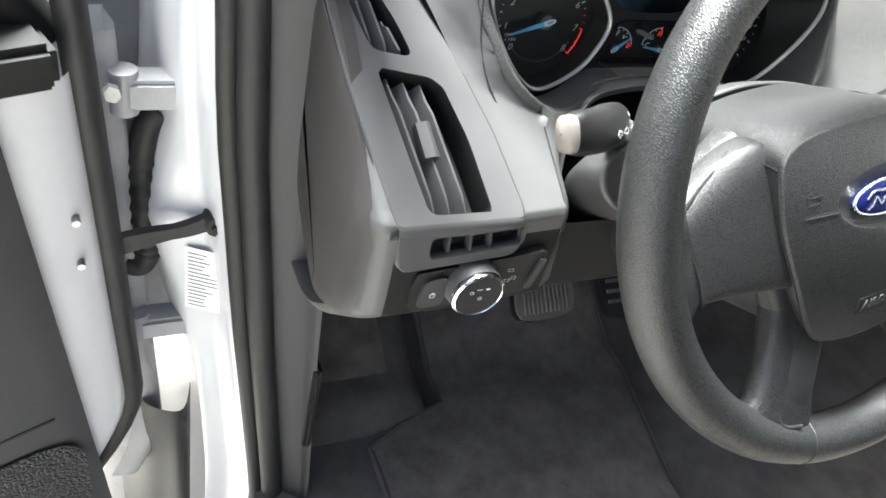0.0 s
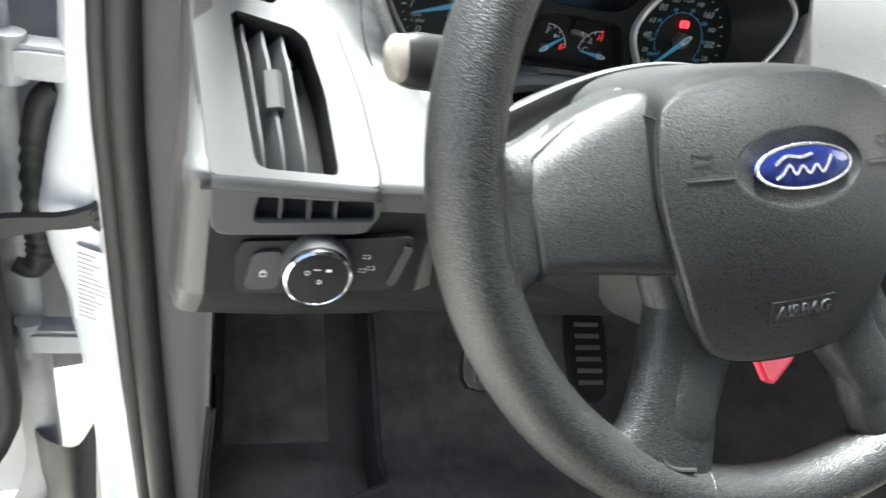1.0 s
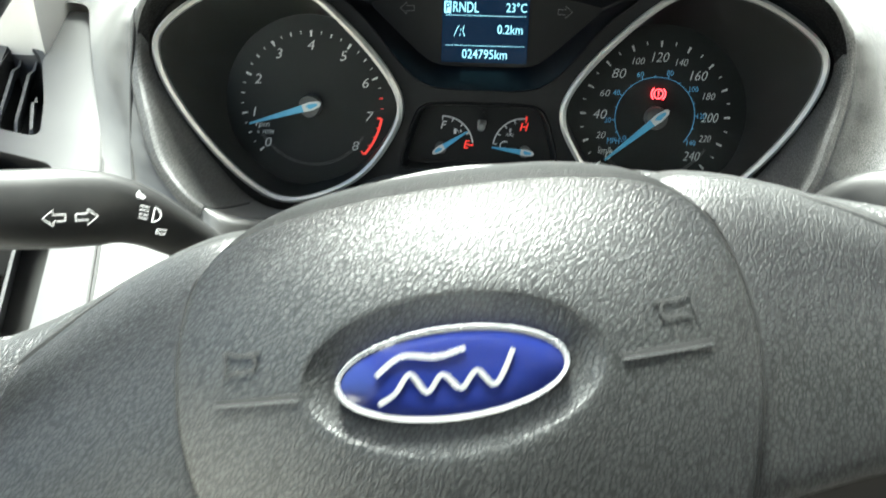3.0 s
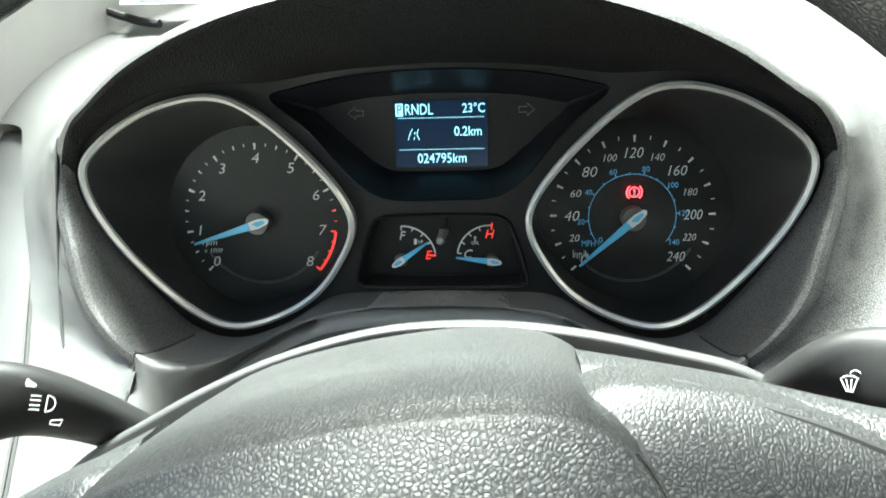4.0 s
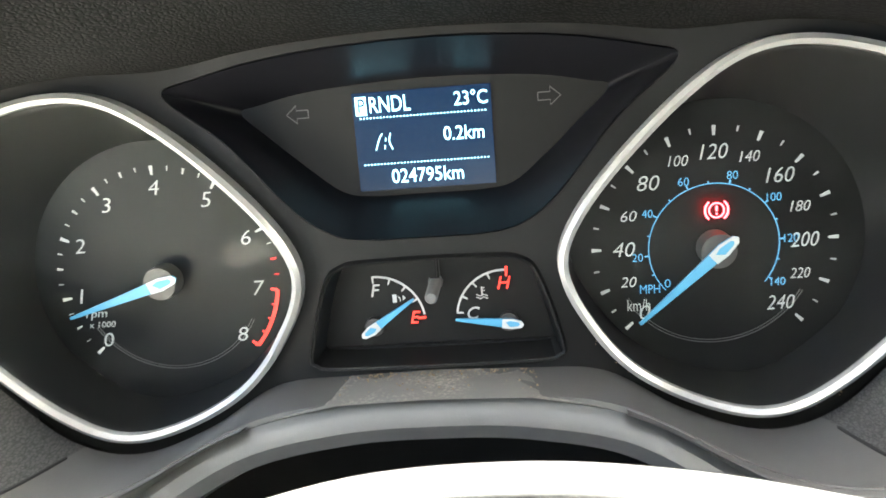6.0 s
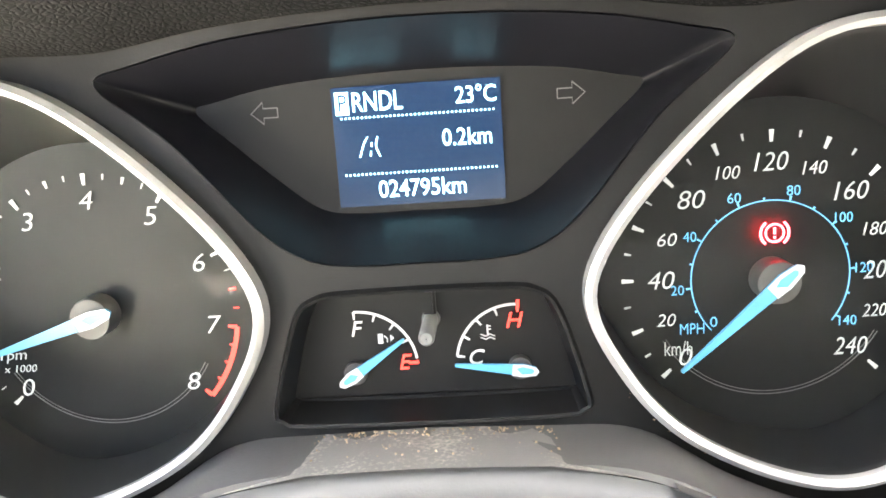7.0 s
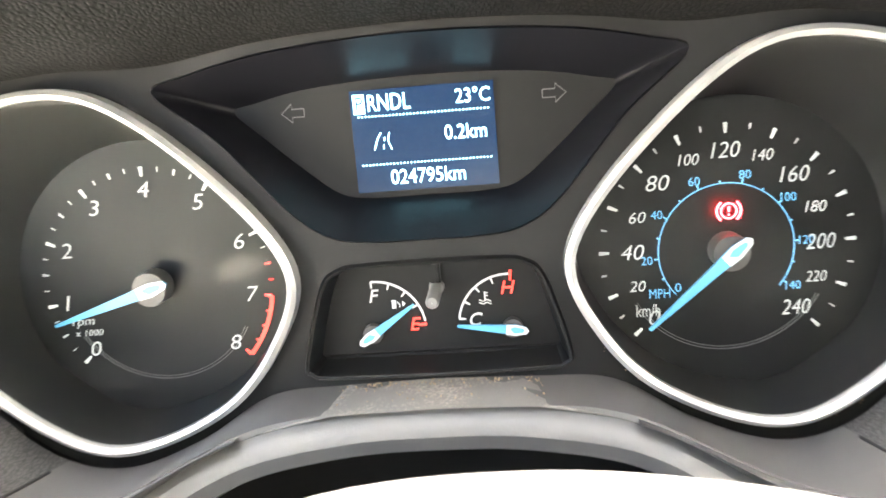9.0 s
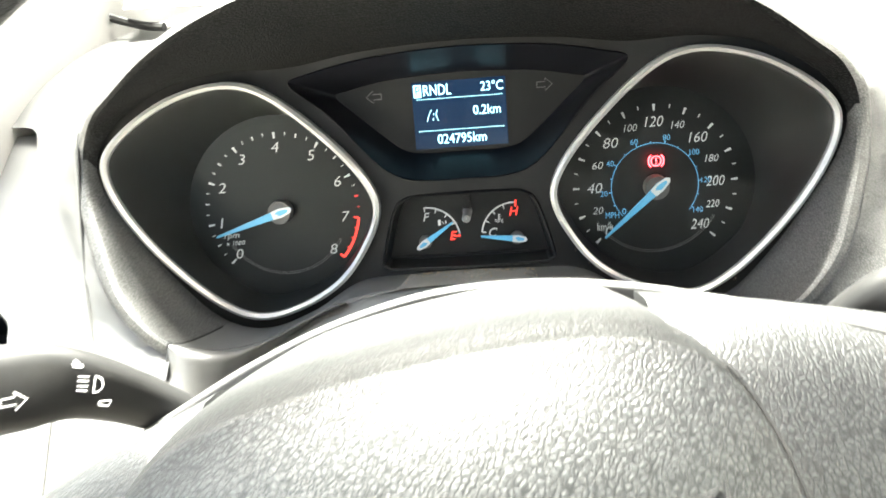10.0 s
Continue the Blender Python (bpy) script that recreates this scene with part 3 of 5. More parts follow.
PROFILE = [(0.68, 0.205), (0.40, 0.150), (0.16, 0.108), (0.06, 0.082), (0.0, 0.045), (-0.045, -0.006), (-0.09, -0.047), (-0.130, -0.082), (-0.1395, -0.092),
           (-0.1385, -0.106), (-0.128, -0.158), (-0.118, -0.174), (-0.07, -0.205), (-0.022, -0.232), (0.02, -0.236), (0.10, -0.22)]
prof = spline(PROFILE, 5, False)


def inside(x, y, poly):
    hit = False
    for i in range(len(poly)):
        (ax, ay), (bx, by) = poly[i - 1][:2], poly[i][:2]
        if (ay > y) != (by > y) and x < (bx - ax) * (y - ay) / (by - ay) + ax:
            hit = not hit
    return hit


# instrument hood: funnel between the cluster and the lip, then its outside
INNER = [(0, 0.084, 0.014), (0.045, 0.082, 0.014), (0.078, 0.0775, 0.014), (0.110, 0.0775, 0.016), (0.138, 0.0725, 0.017), (0.163, 0.058, 0.017), (0.1745, 0.042, 0.017), (0.1725, 0.025, 0.017),
         (0.161, 0.004, 0.017), (0.146, -0.018, 0.017), (0.126, -0.040, 0.017), (0.104, -0.0475, 0.017), (0.078, -0.041, 0.016), (0.055, -0.029, 0.013), (0.03, -0.027, 0.012), (0, -0.0265, 0.012)]
LIP = [(0, 0.1125, 0.086), (0.045, 0.1095, 0.086), (0.085, 0.0995, 0.082), (0.117, 0.086, 0.074), (0.144, 0.070, 0.060), (0.159, 0.0610, 0.048), (0.1690, 0.047, 0.040), (0.1685, 0.0265, 0.0455),
       (0.1610, 0.006, 0.0565), (0.1510, -0.015, 0.0670), (0.1320, -0.0315, 0.0760), (0.1130, -0.0385, 0.0740), (0.092, -0.0405, 0.0590), (0.058, -0.0310, 0.0375), (0.03, -0.0275, 0.034), (0, -0.0265, 0.034)]


def swing(x, z=1.0):
    """How far the outer ends of the dial surrounds come toward the driver."""
    u = max(0.0, min(1.0, (abs(x) - 0.070) / 0.100))
    return u ** 1.2 * max(0.0, min(1.0, (z - 0.0006) / 0.0115))


def swung(bm):
    for v in bm.verts:
        w = swing(v.co.x, v.co.z)
        v.co.x -= math.copysign(0.0075, v.co.x) * w
        v.co.z += 0.020 * w
    return bm


def ring_of(right, n=6):
    return [np.array(p) for p in spline(mirrored(right), n)]


inn, lip = ring_of(INNER), ring_of(LIP)
inn2 = [(p[0], p[1]) for p in inn]
inn = [np.array((p[0] - math.copysign(0.0075, p[0]) * swing(p[0]), p[1], p[2] + 0.020 * swing(p[0]))) for p in inn]
mouth = offset([(p[0], p[1]) for p in lip], 0.007)
VF = facing(-0.236, -0.1345, -0.0895, 48)
SF = facing(-0.2, -0.1385, -0.104, 2)
fine = spline(PROFILE, 14, False)
vi, si = VF.inverted(), SF.inverted()


def on_edge(x, y, poly):
    """The nearest point of a closed outline."""
    best = None
    for i in range(len(poly)):
        a, b = np.array(poly[i - 1][:2]), np.array(poly[i][:2])
        t = np.clip(((x, y) - a) @ (b - a) / max((b - a) @ (b - a), 1e-12), 0, 1)
        q = a + (b - a) * t
        d = math.hypot(q[0] - x, q[1] - y)
        if best is None or d < best[0]:
            best = (d, q)
    return best


BEZ = [(-0.0235, -0.004), (0.0685, -0.004), (0.069, 0.006), (0.060, 0.060), (0.042, 0.125), (0.012, 0.21), (-0.044, 0.21), (-0.037, 0.10), (-0.0255, 0.01)]


def rounded(pts, cut=0.25, n=4):
    """An outline with its corners rounded off."""
    out = []
    k = len(pts)
    for i in range(k):
        a, b, c = (np.array(pts[j % k], float) for j in (i - 1, i, i + 1))
        la, lc = np.linalg.norm(a - b), np.linalg.norm(c - b)
        r = min(cut * min(la, lc), 0.008)
        p, q = b + (a - b) / la * r, b + (c - b) / lc * r
        for t in np.linspace(0, 1, n + 1):
            out.append(tuple((1 - t) ** 2 * p + 2 * t * (1 - t) * b + t * t * q))
    return out


rim_of_vent = offset(rounded(BEZ, 0.3), 0.0006)


rim_xz = [(p[0], p[1]) for p in lip]
_ps = sorted((p[1], p[0]) for p in fine if p[1] > -0.10)
skin_y = lambda z: float(np.interp(z, [a for a, _ in _ps], [b for _, b in _ps]))


def swell(x, y, z):
    """The dash skin at x, z, drawn forward to meet the rim of the dial cups."""
    if z > 0.09 or z < -0.075 or abs(x) < 0.12 or abs(x) > 0.215:
        return y
    d, q = on_edge(x, z, rim_xz)
    near = min(range(len(lip)), key=lambda i: (lip[i][0] - x) ** 2 + (lip[i][1] - z) ** 2)
    u = max(0.0, 1 - max(0.0, d - 0.004) / 0.036)
    w = u * u * (3 - 2 * u) * max(0.0, min(1.0, (0.082 - z) / 0.03)) * max(0.0, min(1.0, (z + 0.075) / 0.03))
    goal = -lip[near][2] + 0.0015
    return y + min(0.0, goal - y) * w


def fascia(name, stations, mat, z_low=-1.0, z_high=1.0):
    """Dash skin over stations of x, with its openings cut."""
    bm = loft([[(x, p[0] + d, p[1]) for p in fine] for x, d in stations], closed=False)
    gone = []
    for f in bm.faces:
        c = f.calc_center_median()
        a, b = vi @ c, si @ c
        if (abs(a.z) < 0.04 and inside(a.x, a.y, rim_of_vent)) or (abs(b.x) < 0.034 and -0.010 < b.y < 0.004 and abs(b.z) < 0.02) \
                or inside(c.x, c.z, mouth) or (abs(c.x) < 0.1305 and c.z < -0.02) or not z_low < c.z < z_high:
            gone.append(f)
    bmesh.ops.delete(bm, geom=gone, context="FACES")
    for v in bm.verts:
        if v.is_boundary and abs(v.co.x) < 0.2 and v.co.z > -0.06:
            d, q = on_edge(v.co.x, v.co.z, mouth)
            if d < 0.006:
                v.co.x, v.co.z = q[0], q[1]
                continue
        a = vi @ v.co
        if v.is_boundary and abs(a.z) < 0.04 and a.y > -0.010:
            d, q = on_edge(a.x, a.y, rim_of_vent)
            if d < 0.006:
                v.co = VF @ Vector((q[0], q[1], a.z))
    for v in bm.verts:
        v.co.y = swell(v.co.x, v.co.y, v.co.z)
    return part(name, bm, mat, dash)


outer_stations = [(x, 0.006 * max(0, (x + 0.20) / 0.07)) for x in np.arange(-0.2585, -0.129, 0.0035)] + [(-0.1295, 0.006)]
fascia("fascia_outer", outer_stations, M_DASH_FINE, z_low=-0.106)
# Same skin below the edge, split off to take the shade-darkened colour.
fascia("lower_fascia", outer_stations, M_LOWER_SHADED, z_high=-0.106)
fascia("fascia_edge", [(-0.2745, 0.020), (-0.2735, 0.012), (-0.2715, 0.0062), (-0.2685, 0.0025), (-0.2645, 0.0005), (-0.2585, 0.0)], M_DASH_FINE)
fascia("dash_top", [(x, 0.006) for x in np.linspace(-0.1295, 0.1295, 30)], M_DASH)
fascia("fascia_inner", [(x, 0.006 - 0.006 * max(0, (x - 0.133) / 0.07)) for x in np.arange(0.1295, 0.20, 0.0035)] + [(0.21, 0.0), (0.32, 0.01), (0.5, 0.04), (0.8, 0.08), (1.05, 0.1)], M_DASH, z_low=-0.106)
fascia("lower_fascia", [(x, 0.006 - 0.006 * max(0, (x - 0.133) / 0.07)) for x in np.arange(0.1295, 0.20, 0.0035)] + [(0.21, 0.0), (0.32, 0.01), (0.5, 0.04), (0.8, 0.08), (1.05, 0.1)], M_LOWER_SHADED, z_high=-0.106)
cap = [(p[0], p[1]) for p in spline([(0.10, 0.06), (0.03, 0.05), (-0.03, 0.012), (-0.085, -0.045), (-0.128, -0.09), (-0.125, -0.13), (-0.105, -0.178), (-0.04, -0.212), (0.0, -0.2), (0.06, -0.12)], 5)]
part("end_cap", loft([[(-0.262, y, z) for y, z in offset(cap, -0.001)], [(-0.272, y, z) for y, z in cap], [(-0.277, y, z) for y, z in offset(cap, -0.006)], [(-0.279, y, z) for y, z in offset(cap, -0.03)]], cap=True),
     M_CAP, dash, "brownish grey dashboard end cap with shade in its colour")



part("panel_seam", tube(spline([(-0.1722, -0.0385, 0.0560), (-0.1727, -0.0409, 0.0471), (-0.1734, -0.0439, 0.0325), (-0.1739, -0.0487, 0.0098), (-0.1717, -0.0571, -0.0121), (-0.1659, -0.0701, -0.0320), (-0.158, -0.0815, -0.0480)], 5, False), 0.0007, 6), M_VOID, dash)
nl = len(lip)
upper = [i for i in range(nl) if lip[i][1] > -0.0255 - 1e-9 or abs(lip[i][0]) > 0.115]
half = lambda t: [a * (1 - t) + b * t for a, b in zip(inn, lip)]


def flare(t):
    """Between cluster and lip: steep beside the dials, rolling out at the sides below the hood."""
    out = []
    for a, b in zip(inn, lip):
        p = a * (1 - t) + b * t
        w = max(0.0, min(1.0, (0.055 - b[1]) / 0.05)) if abs(b[0]) > 0.06 else 0.0
        ease = math.sin(t * math.pi / 2)
        p[2] = a[2] + (b[2] - a[2]) * (t * (1 - w) + ease * w)
        out.append(p)
    return out


far = [np.array((q[0], q[1], -swell(q[0], skin_y(q[1]) + 0.006, q[1]) + 0.0005)) for q in mouth]


def roll_out(out, back_top, back_side):
    """The lip rolled outward: sharply back over the hood, gently beside the cups."""
    o = offset(rim_xz, out)
    res = []
    for a, p in zip(o, lip):
        w = max(0.0, min(1.0, (0.075 - p[1]) / 0.03))
        res.append(np.array((a[0], a[1], p[2] - back_top * (1 - w) - back_side * w)))
    return res


funnel_rows = [inn] + [flare(t) for t in (0.12, 0.25, 0.4, 0.55, 0.7, 0.85, 0.95)] + [lip, roll_out(0.0015, -0.0015, -0.0010)]
order = sorted(range(nl), key=lambda i: math.atan2(lip[i][0], lip[i][1]))
hang = [i for i in order if lip[i][1] > 0.044]
hang = [order[(order.index(hang[0]) - 1) % nl]] + hang + [order[(order.index(hang[-1]) + 1) % nl]]
part("hood_underside", loft([[r[i] for i in hang] for r in funnel_rows], closed=False), M_HOOD_SHADED, dash, at=FACE)
k0 = order.index(hang[-1])
low_all = [order[(k0 + n_) % nl] for n_ in range(nl - len(hang) + 2)]
cup_end = min((i for i in range(nl) if lip[i][0] > 0.1 and lip[i][1] < 0), key=lambda i: abs(lip[i][0] - 0.1300))
floor_run = [i for i in low_all if abs(lip[i][0]) <= abs(lip[cup_end][0]) + 1e-9 and lip[i][1] < 0]
first, last = low_all.index(floor_run[0]), low_all.index(floor_run[-1])
for run, mat in ((low_all[:first + 1], M_DASH), (floor_run, M_DUSTED), (low_all[last:], M_DASH)):
    part("hood_funnel", loft([[r[i] for i in run] for r in funnel_rows], closed=False), mat, dash, at=FACE)
seq = sorted((i for i in range(nl) if lip[i][1] >= -0.0465 and not (abs(lip[i][0]) < 0.126 and lip[i][1] < 0)), key=lambda i: math.atan2(lip[i][0], lip[i][1]))
g1, g2, g3 = roll_out(0.0015, -0.0015, -0.0010), roll_out(0.0038, 0.0005, -0.0008), roll_out(0.0058, 0.007, 0.0002)
blend = lambda a, b, t, lift: [p * (1 - t) + q * t + np.array((0, lift * max(0, min(1, (p[1] - 0.04) / 0.05)), 0)) for p, q in zip(a, b)]
rows = [g1, g2, g3, blend(g3, far, 0.25, 0.007), blend(g3, far, 0.5, 0.009), blend(g3, far, 0.75, 0.006), far]
part("hood_shell", loft([[r[i] for i in seq] for r in rows], closed=False), M_DASH, dash, at=FACE)

# the cut-out for the steering column below the cluster
ARCH = [(-0.112, -0.085, 0.086), (-0.105, -0.062, 0.075), (-0.090, -0.0455, 0.060), (-0.062, -0.0335, 0.0405), (-0.03, -0.0285, 0.035), (0, -0.0275, 0.034),
        (0.03, -0.0285, 0.035), (0.062, -0.0335, 0.0405), (0.090, -0.0455, 0.060), (0.105, -0.062, 0.075), (0.112, -0.085, 0.086)]
arch = spline(ARCH, 6, False)
part("column_arch", loft([[(x, y, z) for x, y, z in arch], [(x, y - 0.002, z + 0.004) for x, y, z in arch], [(x * 0.985, y - 0.006, z + 0.006) for x, y, z in arch],
                          [(x * 0.97, y - 0.011, z + 0.004) for x, y, z in arch], [(x * 0.95, y - 0.014, z - 0.006) for x, y, z in arch]], closed=False), M_ARCH, dash, at=FACE)
drop = lambda x: float(np.interp(abs(x), [0, 0.03, 0.055, 0.078], [-0.0262, -0.0270, -0.0318, -0.0425]))
part("ledge", loft([[(u * w, drop(u * w), z) for u in np.linspace(-1, 1, 24)] for z, w in ((0.0115, 0.052), (0.02, 0.062), (0.030, 0.072), (0.0355, 0.077), (0.0365, 0.0775))], closed=False), M_DUSTY, dash, at=FACE)
skin = sorted((p[1], p[0]) for p in fine[:150] if -0.17 < p[1] < 0.0)
face_y = lambda z: float(np.interp(z, [a for a, _ in skin], [b for _, b in skin]))


def along(pts, n):
    """A polyline in n even steps."""
    d = np.concatenate([[0], np.cumsum([np.linalg.norm(b - a) for a, b in zip(pts, pts[1:])])])
    return [np.array([np.interp(u, d, [p[k] for p in pts]) for k in range(3)]) for u in np.linspace(0, d[-1], n)]


for s in (-1, 1):
    lipx = sorted((p[0], p[1] - 0.0004, p[2] + 0.0006) for p in lip if 0.056 < p[0] < 0.1335 and p[1] < -0.026)
    outer = along([np.array((min(x, 0.1298), y, z)) for x, y, z in lipx] + [np.array((0.1298, z, 0.0002 - swell(0.1305, face_y(z) + 0.006, z))) for z in np.linspace(-0.042, -0.163, 12)], 34)
    inner = along([np.array(p) for p in arch if p[0] > 0.054] + [np.array(p) for p in ((0.0995, -0.11, 0.084), (0.100, -0.163, 0.090))], 34)
    rows = []
    for t in np.linspace(0, 1, 11):
        rows.append([(s * p[0], p[1], p[2]) for p in (o * (1 - t) + q * t + np.array((0, 0.002, 0.007)) * math.sin(math.pi * t) for o, q in zip(outer, inner))])
    part("column_surround", loft(rows, closed=False), M_DUSTED, dash, at=FACE)
    part("fascia_seam", tube([(s * 0.1300, z, 0.0003 - swell(0.1305, face_y(z) + 0.006, z)) for z in np.linspace(-0.033, -0.16, 14)], 0.0007, 6), M_VOID, dash, at=FACE)
    part("cup_seam", tube([(s * r[cup_end][0], r[cup_end][1] - 0.0001, r[cup_end][2] + 0.0002) for r in funnel_rows[1:]], 0.0006, 6), M_VOID, dash, at=FACE)
part("knee_panel", loft([[(x, p[0] + 0.012, p[1]) for p in spline(PROFILE[9:], 4, False)] for x in (-0.131, 0.0, 0.133)], closed=False), M_LOWER_SHADED, dash)
part("cluster_cavity", box((-0.165, 0.02, -0.16), (0.165, 0.03, 0.055)), M_VOID, dash)

gasket = thing("dash_gasket", (-0.25, 0.2, 0.1), "black rubber gasket strip along the dash edge", "gasket", kind="structure")
part("strip", tube(spline([(-0.285, 0.17, 0.150), (-0.262, 0.16, 0.133), (-0.240, 0.15, 0.121), (-0.212, 0.14, 0.1125), (-0.195, 0.135, 0.110)], 5, False), 0.0028, 8), M_RUBBER, gasket)
sheet = thing("printed_sheet", (-0.2, 0.2, 0.12), "blue and white printed paper sheet on the dash top", "paper sheet")
SH = facing(-0.186, 0.165, 0.140, 55, 14)
part("page", slab([(-0.040, -0.03), (0.030, -0.03), (0.030, 0.05), (-0.040, 0.05)], 0.0005), M_PAPER, sheet, at=SH)
part("blue_block", slab([(-0.028, -0.029), (0.029, -0.029), (0.029, 0.049), (-0.034, 0.049)], 0.0003, 0.0005), M_BLUEPAPER, sheet, at=SH)
for i in range(3):
    part("print_line", slab([(-0.010, -0.018 + 0.005 * i), (0.008, -0.014 + 0.005 * i), (0.008, -0.0130 + 0.005 * i), (-0.010, -0.0170 + 0.005 * i)], 0.0002, 0.0008), M_INK, sheet, at=SH, smooth=False)

# ------------------------------------------------------------------ instrument cluster
cluster = thing("instrument_cluster", (0, 0.01, -0.04), "black instrument cluster with two silver-ringed dials and a lit display", "instrument cluster")
RING = [(0.0415, 0.013), (0.063, 0.0445), (0.098, 0.0712), (0.134, 0.0695), (0.1665, 0.0505), (0.1722, 0.031), (0.157, 0.000), (0.128, -0.032), (0.103, -0.043), (0.071, -0.034), (0.0505, -0.014)]
HUB_X, HUB_Z, TICK, DZ = 0.0941, 0.0070, 0.0400, -0.0012
ring_r = [(p[0], p[1]) for p in spline(RING, 8)]
ring_l = [(-x, y) for x, y in ring_r][::-1]
SMALL = [(0, 0.0125), (0.02, 0.0122), (0.029, 0.011), (0.0350, 0.0050), (0.0420, -0.0185), (0.0405, -0.0228), (0.034, -0.0242), (0, -0.0246)]
small = [(p[0], p[1]) for p in spline(mirrored(SMALL), 5)]
VALLEY = [(0, 0.0815), (0.04, 0.0795), (0.068, 0.0745), (0.080, 0.0695), (0.062, 0.0535), (0.042, 0.030), (0.030, 0.0215), (0.018, 0.0192), (0, 0.0190)]
valley = [(p[0], p[1]) for p in spline(mirrored(VALLEY), 6)]
FLOOR = [(0, 0.0690), (0.035, 0.0675), (0.055, 0.0640), (0.0615, 0.0615), (0.052, 0.0520), (0.040, 0.0410), (0.029, 0.0325), (0.018, 0.0305), (0, 0.0305)]
floor_v = [(p[0], p[1]) for p in spline(mirrored(FLOOR), 6)]
part("mask", swung(plate_with_holes(offset(inn2, 0.002), [offset(ring_r, -0.001), offset(ring_l, -0.001), small, valley], 0.0125)), M_BLACK, cluster, at=FACE)
part("display_bezel", loft([[(x, y, 0.0127) for x, y in valley], [(x, y, 0.0135) for x, y in offset(valley, -0.0006)], [(x, y, 0.011) for x, y in offset(valley, -0.002)], [(x, y, -0.007) for x, y in floor_v]]), M_GLOSS, cluster, at=FACE)
part("display_surround", slab(floor_v, 0.002, -0.0068), M_DIAL, cluster, at=FACE)
part("small_gauge_bezel", loft([[(x, y, 0.0127) for x, y in offset(small, 0.0008)], [(x, y, 0.0142) for x, y in small], [(x, y, 0.0138) for x, y in offset(small, -0.0008)], [(x, y, 0.001) for x, y in offset(small, -0.0024)]]), M_BLACK, cluster, at=FACE)
part("small_gauge_face", slab(offset(small, -0.0020), 0.002, 0.001), M_DIAL, cluster, at=FACE)


def tick(cx, cy, a, r0, r1, w, z=0.0007):
    c, s = math.cos(radians(a)), math.sin(radians(a))
    return stroke([(cx + r0 * c, cy + r0 * s), (cx + r1 * c, cy + r1 * s)], [w * 0.6, w], z, 0.0004)


def needle(cx, cy, a, length, tail, w, parent, z=0.0075, cap_r=0.0059):
    """A pale blue pointer with a white-edged tail on a grey hub cap."""
    N = FACE @ pose(cx, cy, 0, 0, 0, a)
    part("hub_cap", disc(0, 0, cap_r, -0.001, z - 0.0015, 28), M_HUB, parent, at=N)
    body = [(-tail, -w * 0.32), (-tail - w * .25, 0), (-tail, w * 0.32), (-tail * 0.2, w * 0.55), (tail * 0.5, w * 0.48), (length, w * 0.12), (length + w * .05, 0), (length, -w * 0.12), (tail * 0.5, -w * 0.48), (-tail * 0.2, -w * 0.55)]
    p = part("needle", slab(body, 0.001, z), M_NEEDLE, parent, "pale blue pointer needle", at=N)
    inset = [(-tail * 0.75, -w * 0.17), (-tail * 0.85, 0), (-tail * .75, w * 0.17), (-tail * 0.1, w * 0.30), (tail * 0.5, 0.0), (-tail * 0.1, -w * 0.30)]
    part("tail_edge", plate_with_holes(offset(body[:5] + body[8:], 0.0002), [offset(inset, 0.0002)], z + 0.0003), M_WHITE, parent, at=N)


def dial(side, ring):
    cx = side * HUB_X if side < 0 else HUB_X - 0.0005
    d = part("dial_ring", swung(band(ring, offset(ring, -0.0030), 0.0115, 0.0185, 0.0012)), M_RING, cluster, "satin silver dial surround", at=FACE)
    edge = offset(ring, -0.0032)
    floor = [(cx + 0.0485 * math.cos(a), HUB_Z + 0.0485 * math.sin(a)) for a in (math.atan2(y - HUB_Z, x - cx) for x, y in edge)]
    inside = [(fx, fy) if math.hypot(fx - cx, fy - HUB_Z) < 0.96 * math.hypot(x - cx, y - HUB_Z) else (cx + (x - cx) * 0.96, HUB_Z + (y - HUB_Z) * 0.96)
              for (fx, fy), (x, y) in zip(floor, edge)]
    part("dial_tub", swung(loft([[(x, y, 0.0165) for x, y in edge], [(x * 0.5 + u * 0.5, y * 0.5 + v * 0.5, 0.0075) for (x, y), (u, v) in zip(edge, inside)], [(u, v, DZ - 0.0006) for u, v in inside]])), M_TUB, cluster, at=FACE)
    part("dial_face", slab(offset(inside, 0.0005), 0.002, DZ - 0.0007), M_DIAL, cluster, at=FACE)
    part("inner_line", join(stroke(arc(cx, HUB_Z, 0.0335, -150, -30, 40), 0.00025, DZ), stroke(arc(cx, HUB_Z, 0.0326, -150, -30, 40), 0.0002, DZ)), M_GREYPRINT, cluster, at=FACE)
    lens = part("dial_lens", swung(loft([[(cx + (x - cx) * k, HUB_Z + (y - HUB_Z) * k, 0.0150) for x, y in edge] for k in (1.0, 0.75, 0.5, 0.25, 0.01)])), M_LENS, cluster, "clear plastic lens over the dial", at=FACE)
    lens.visible_shadow = False
    return cx


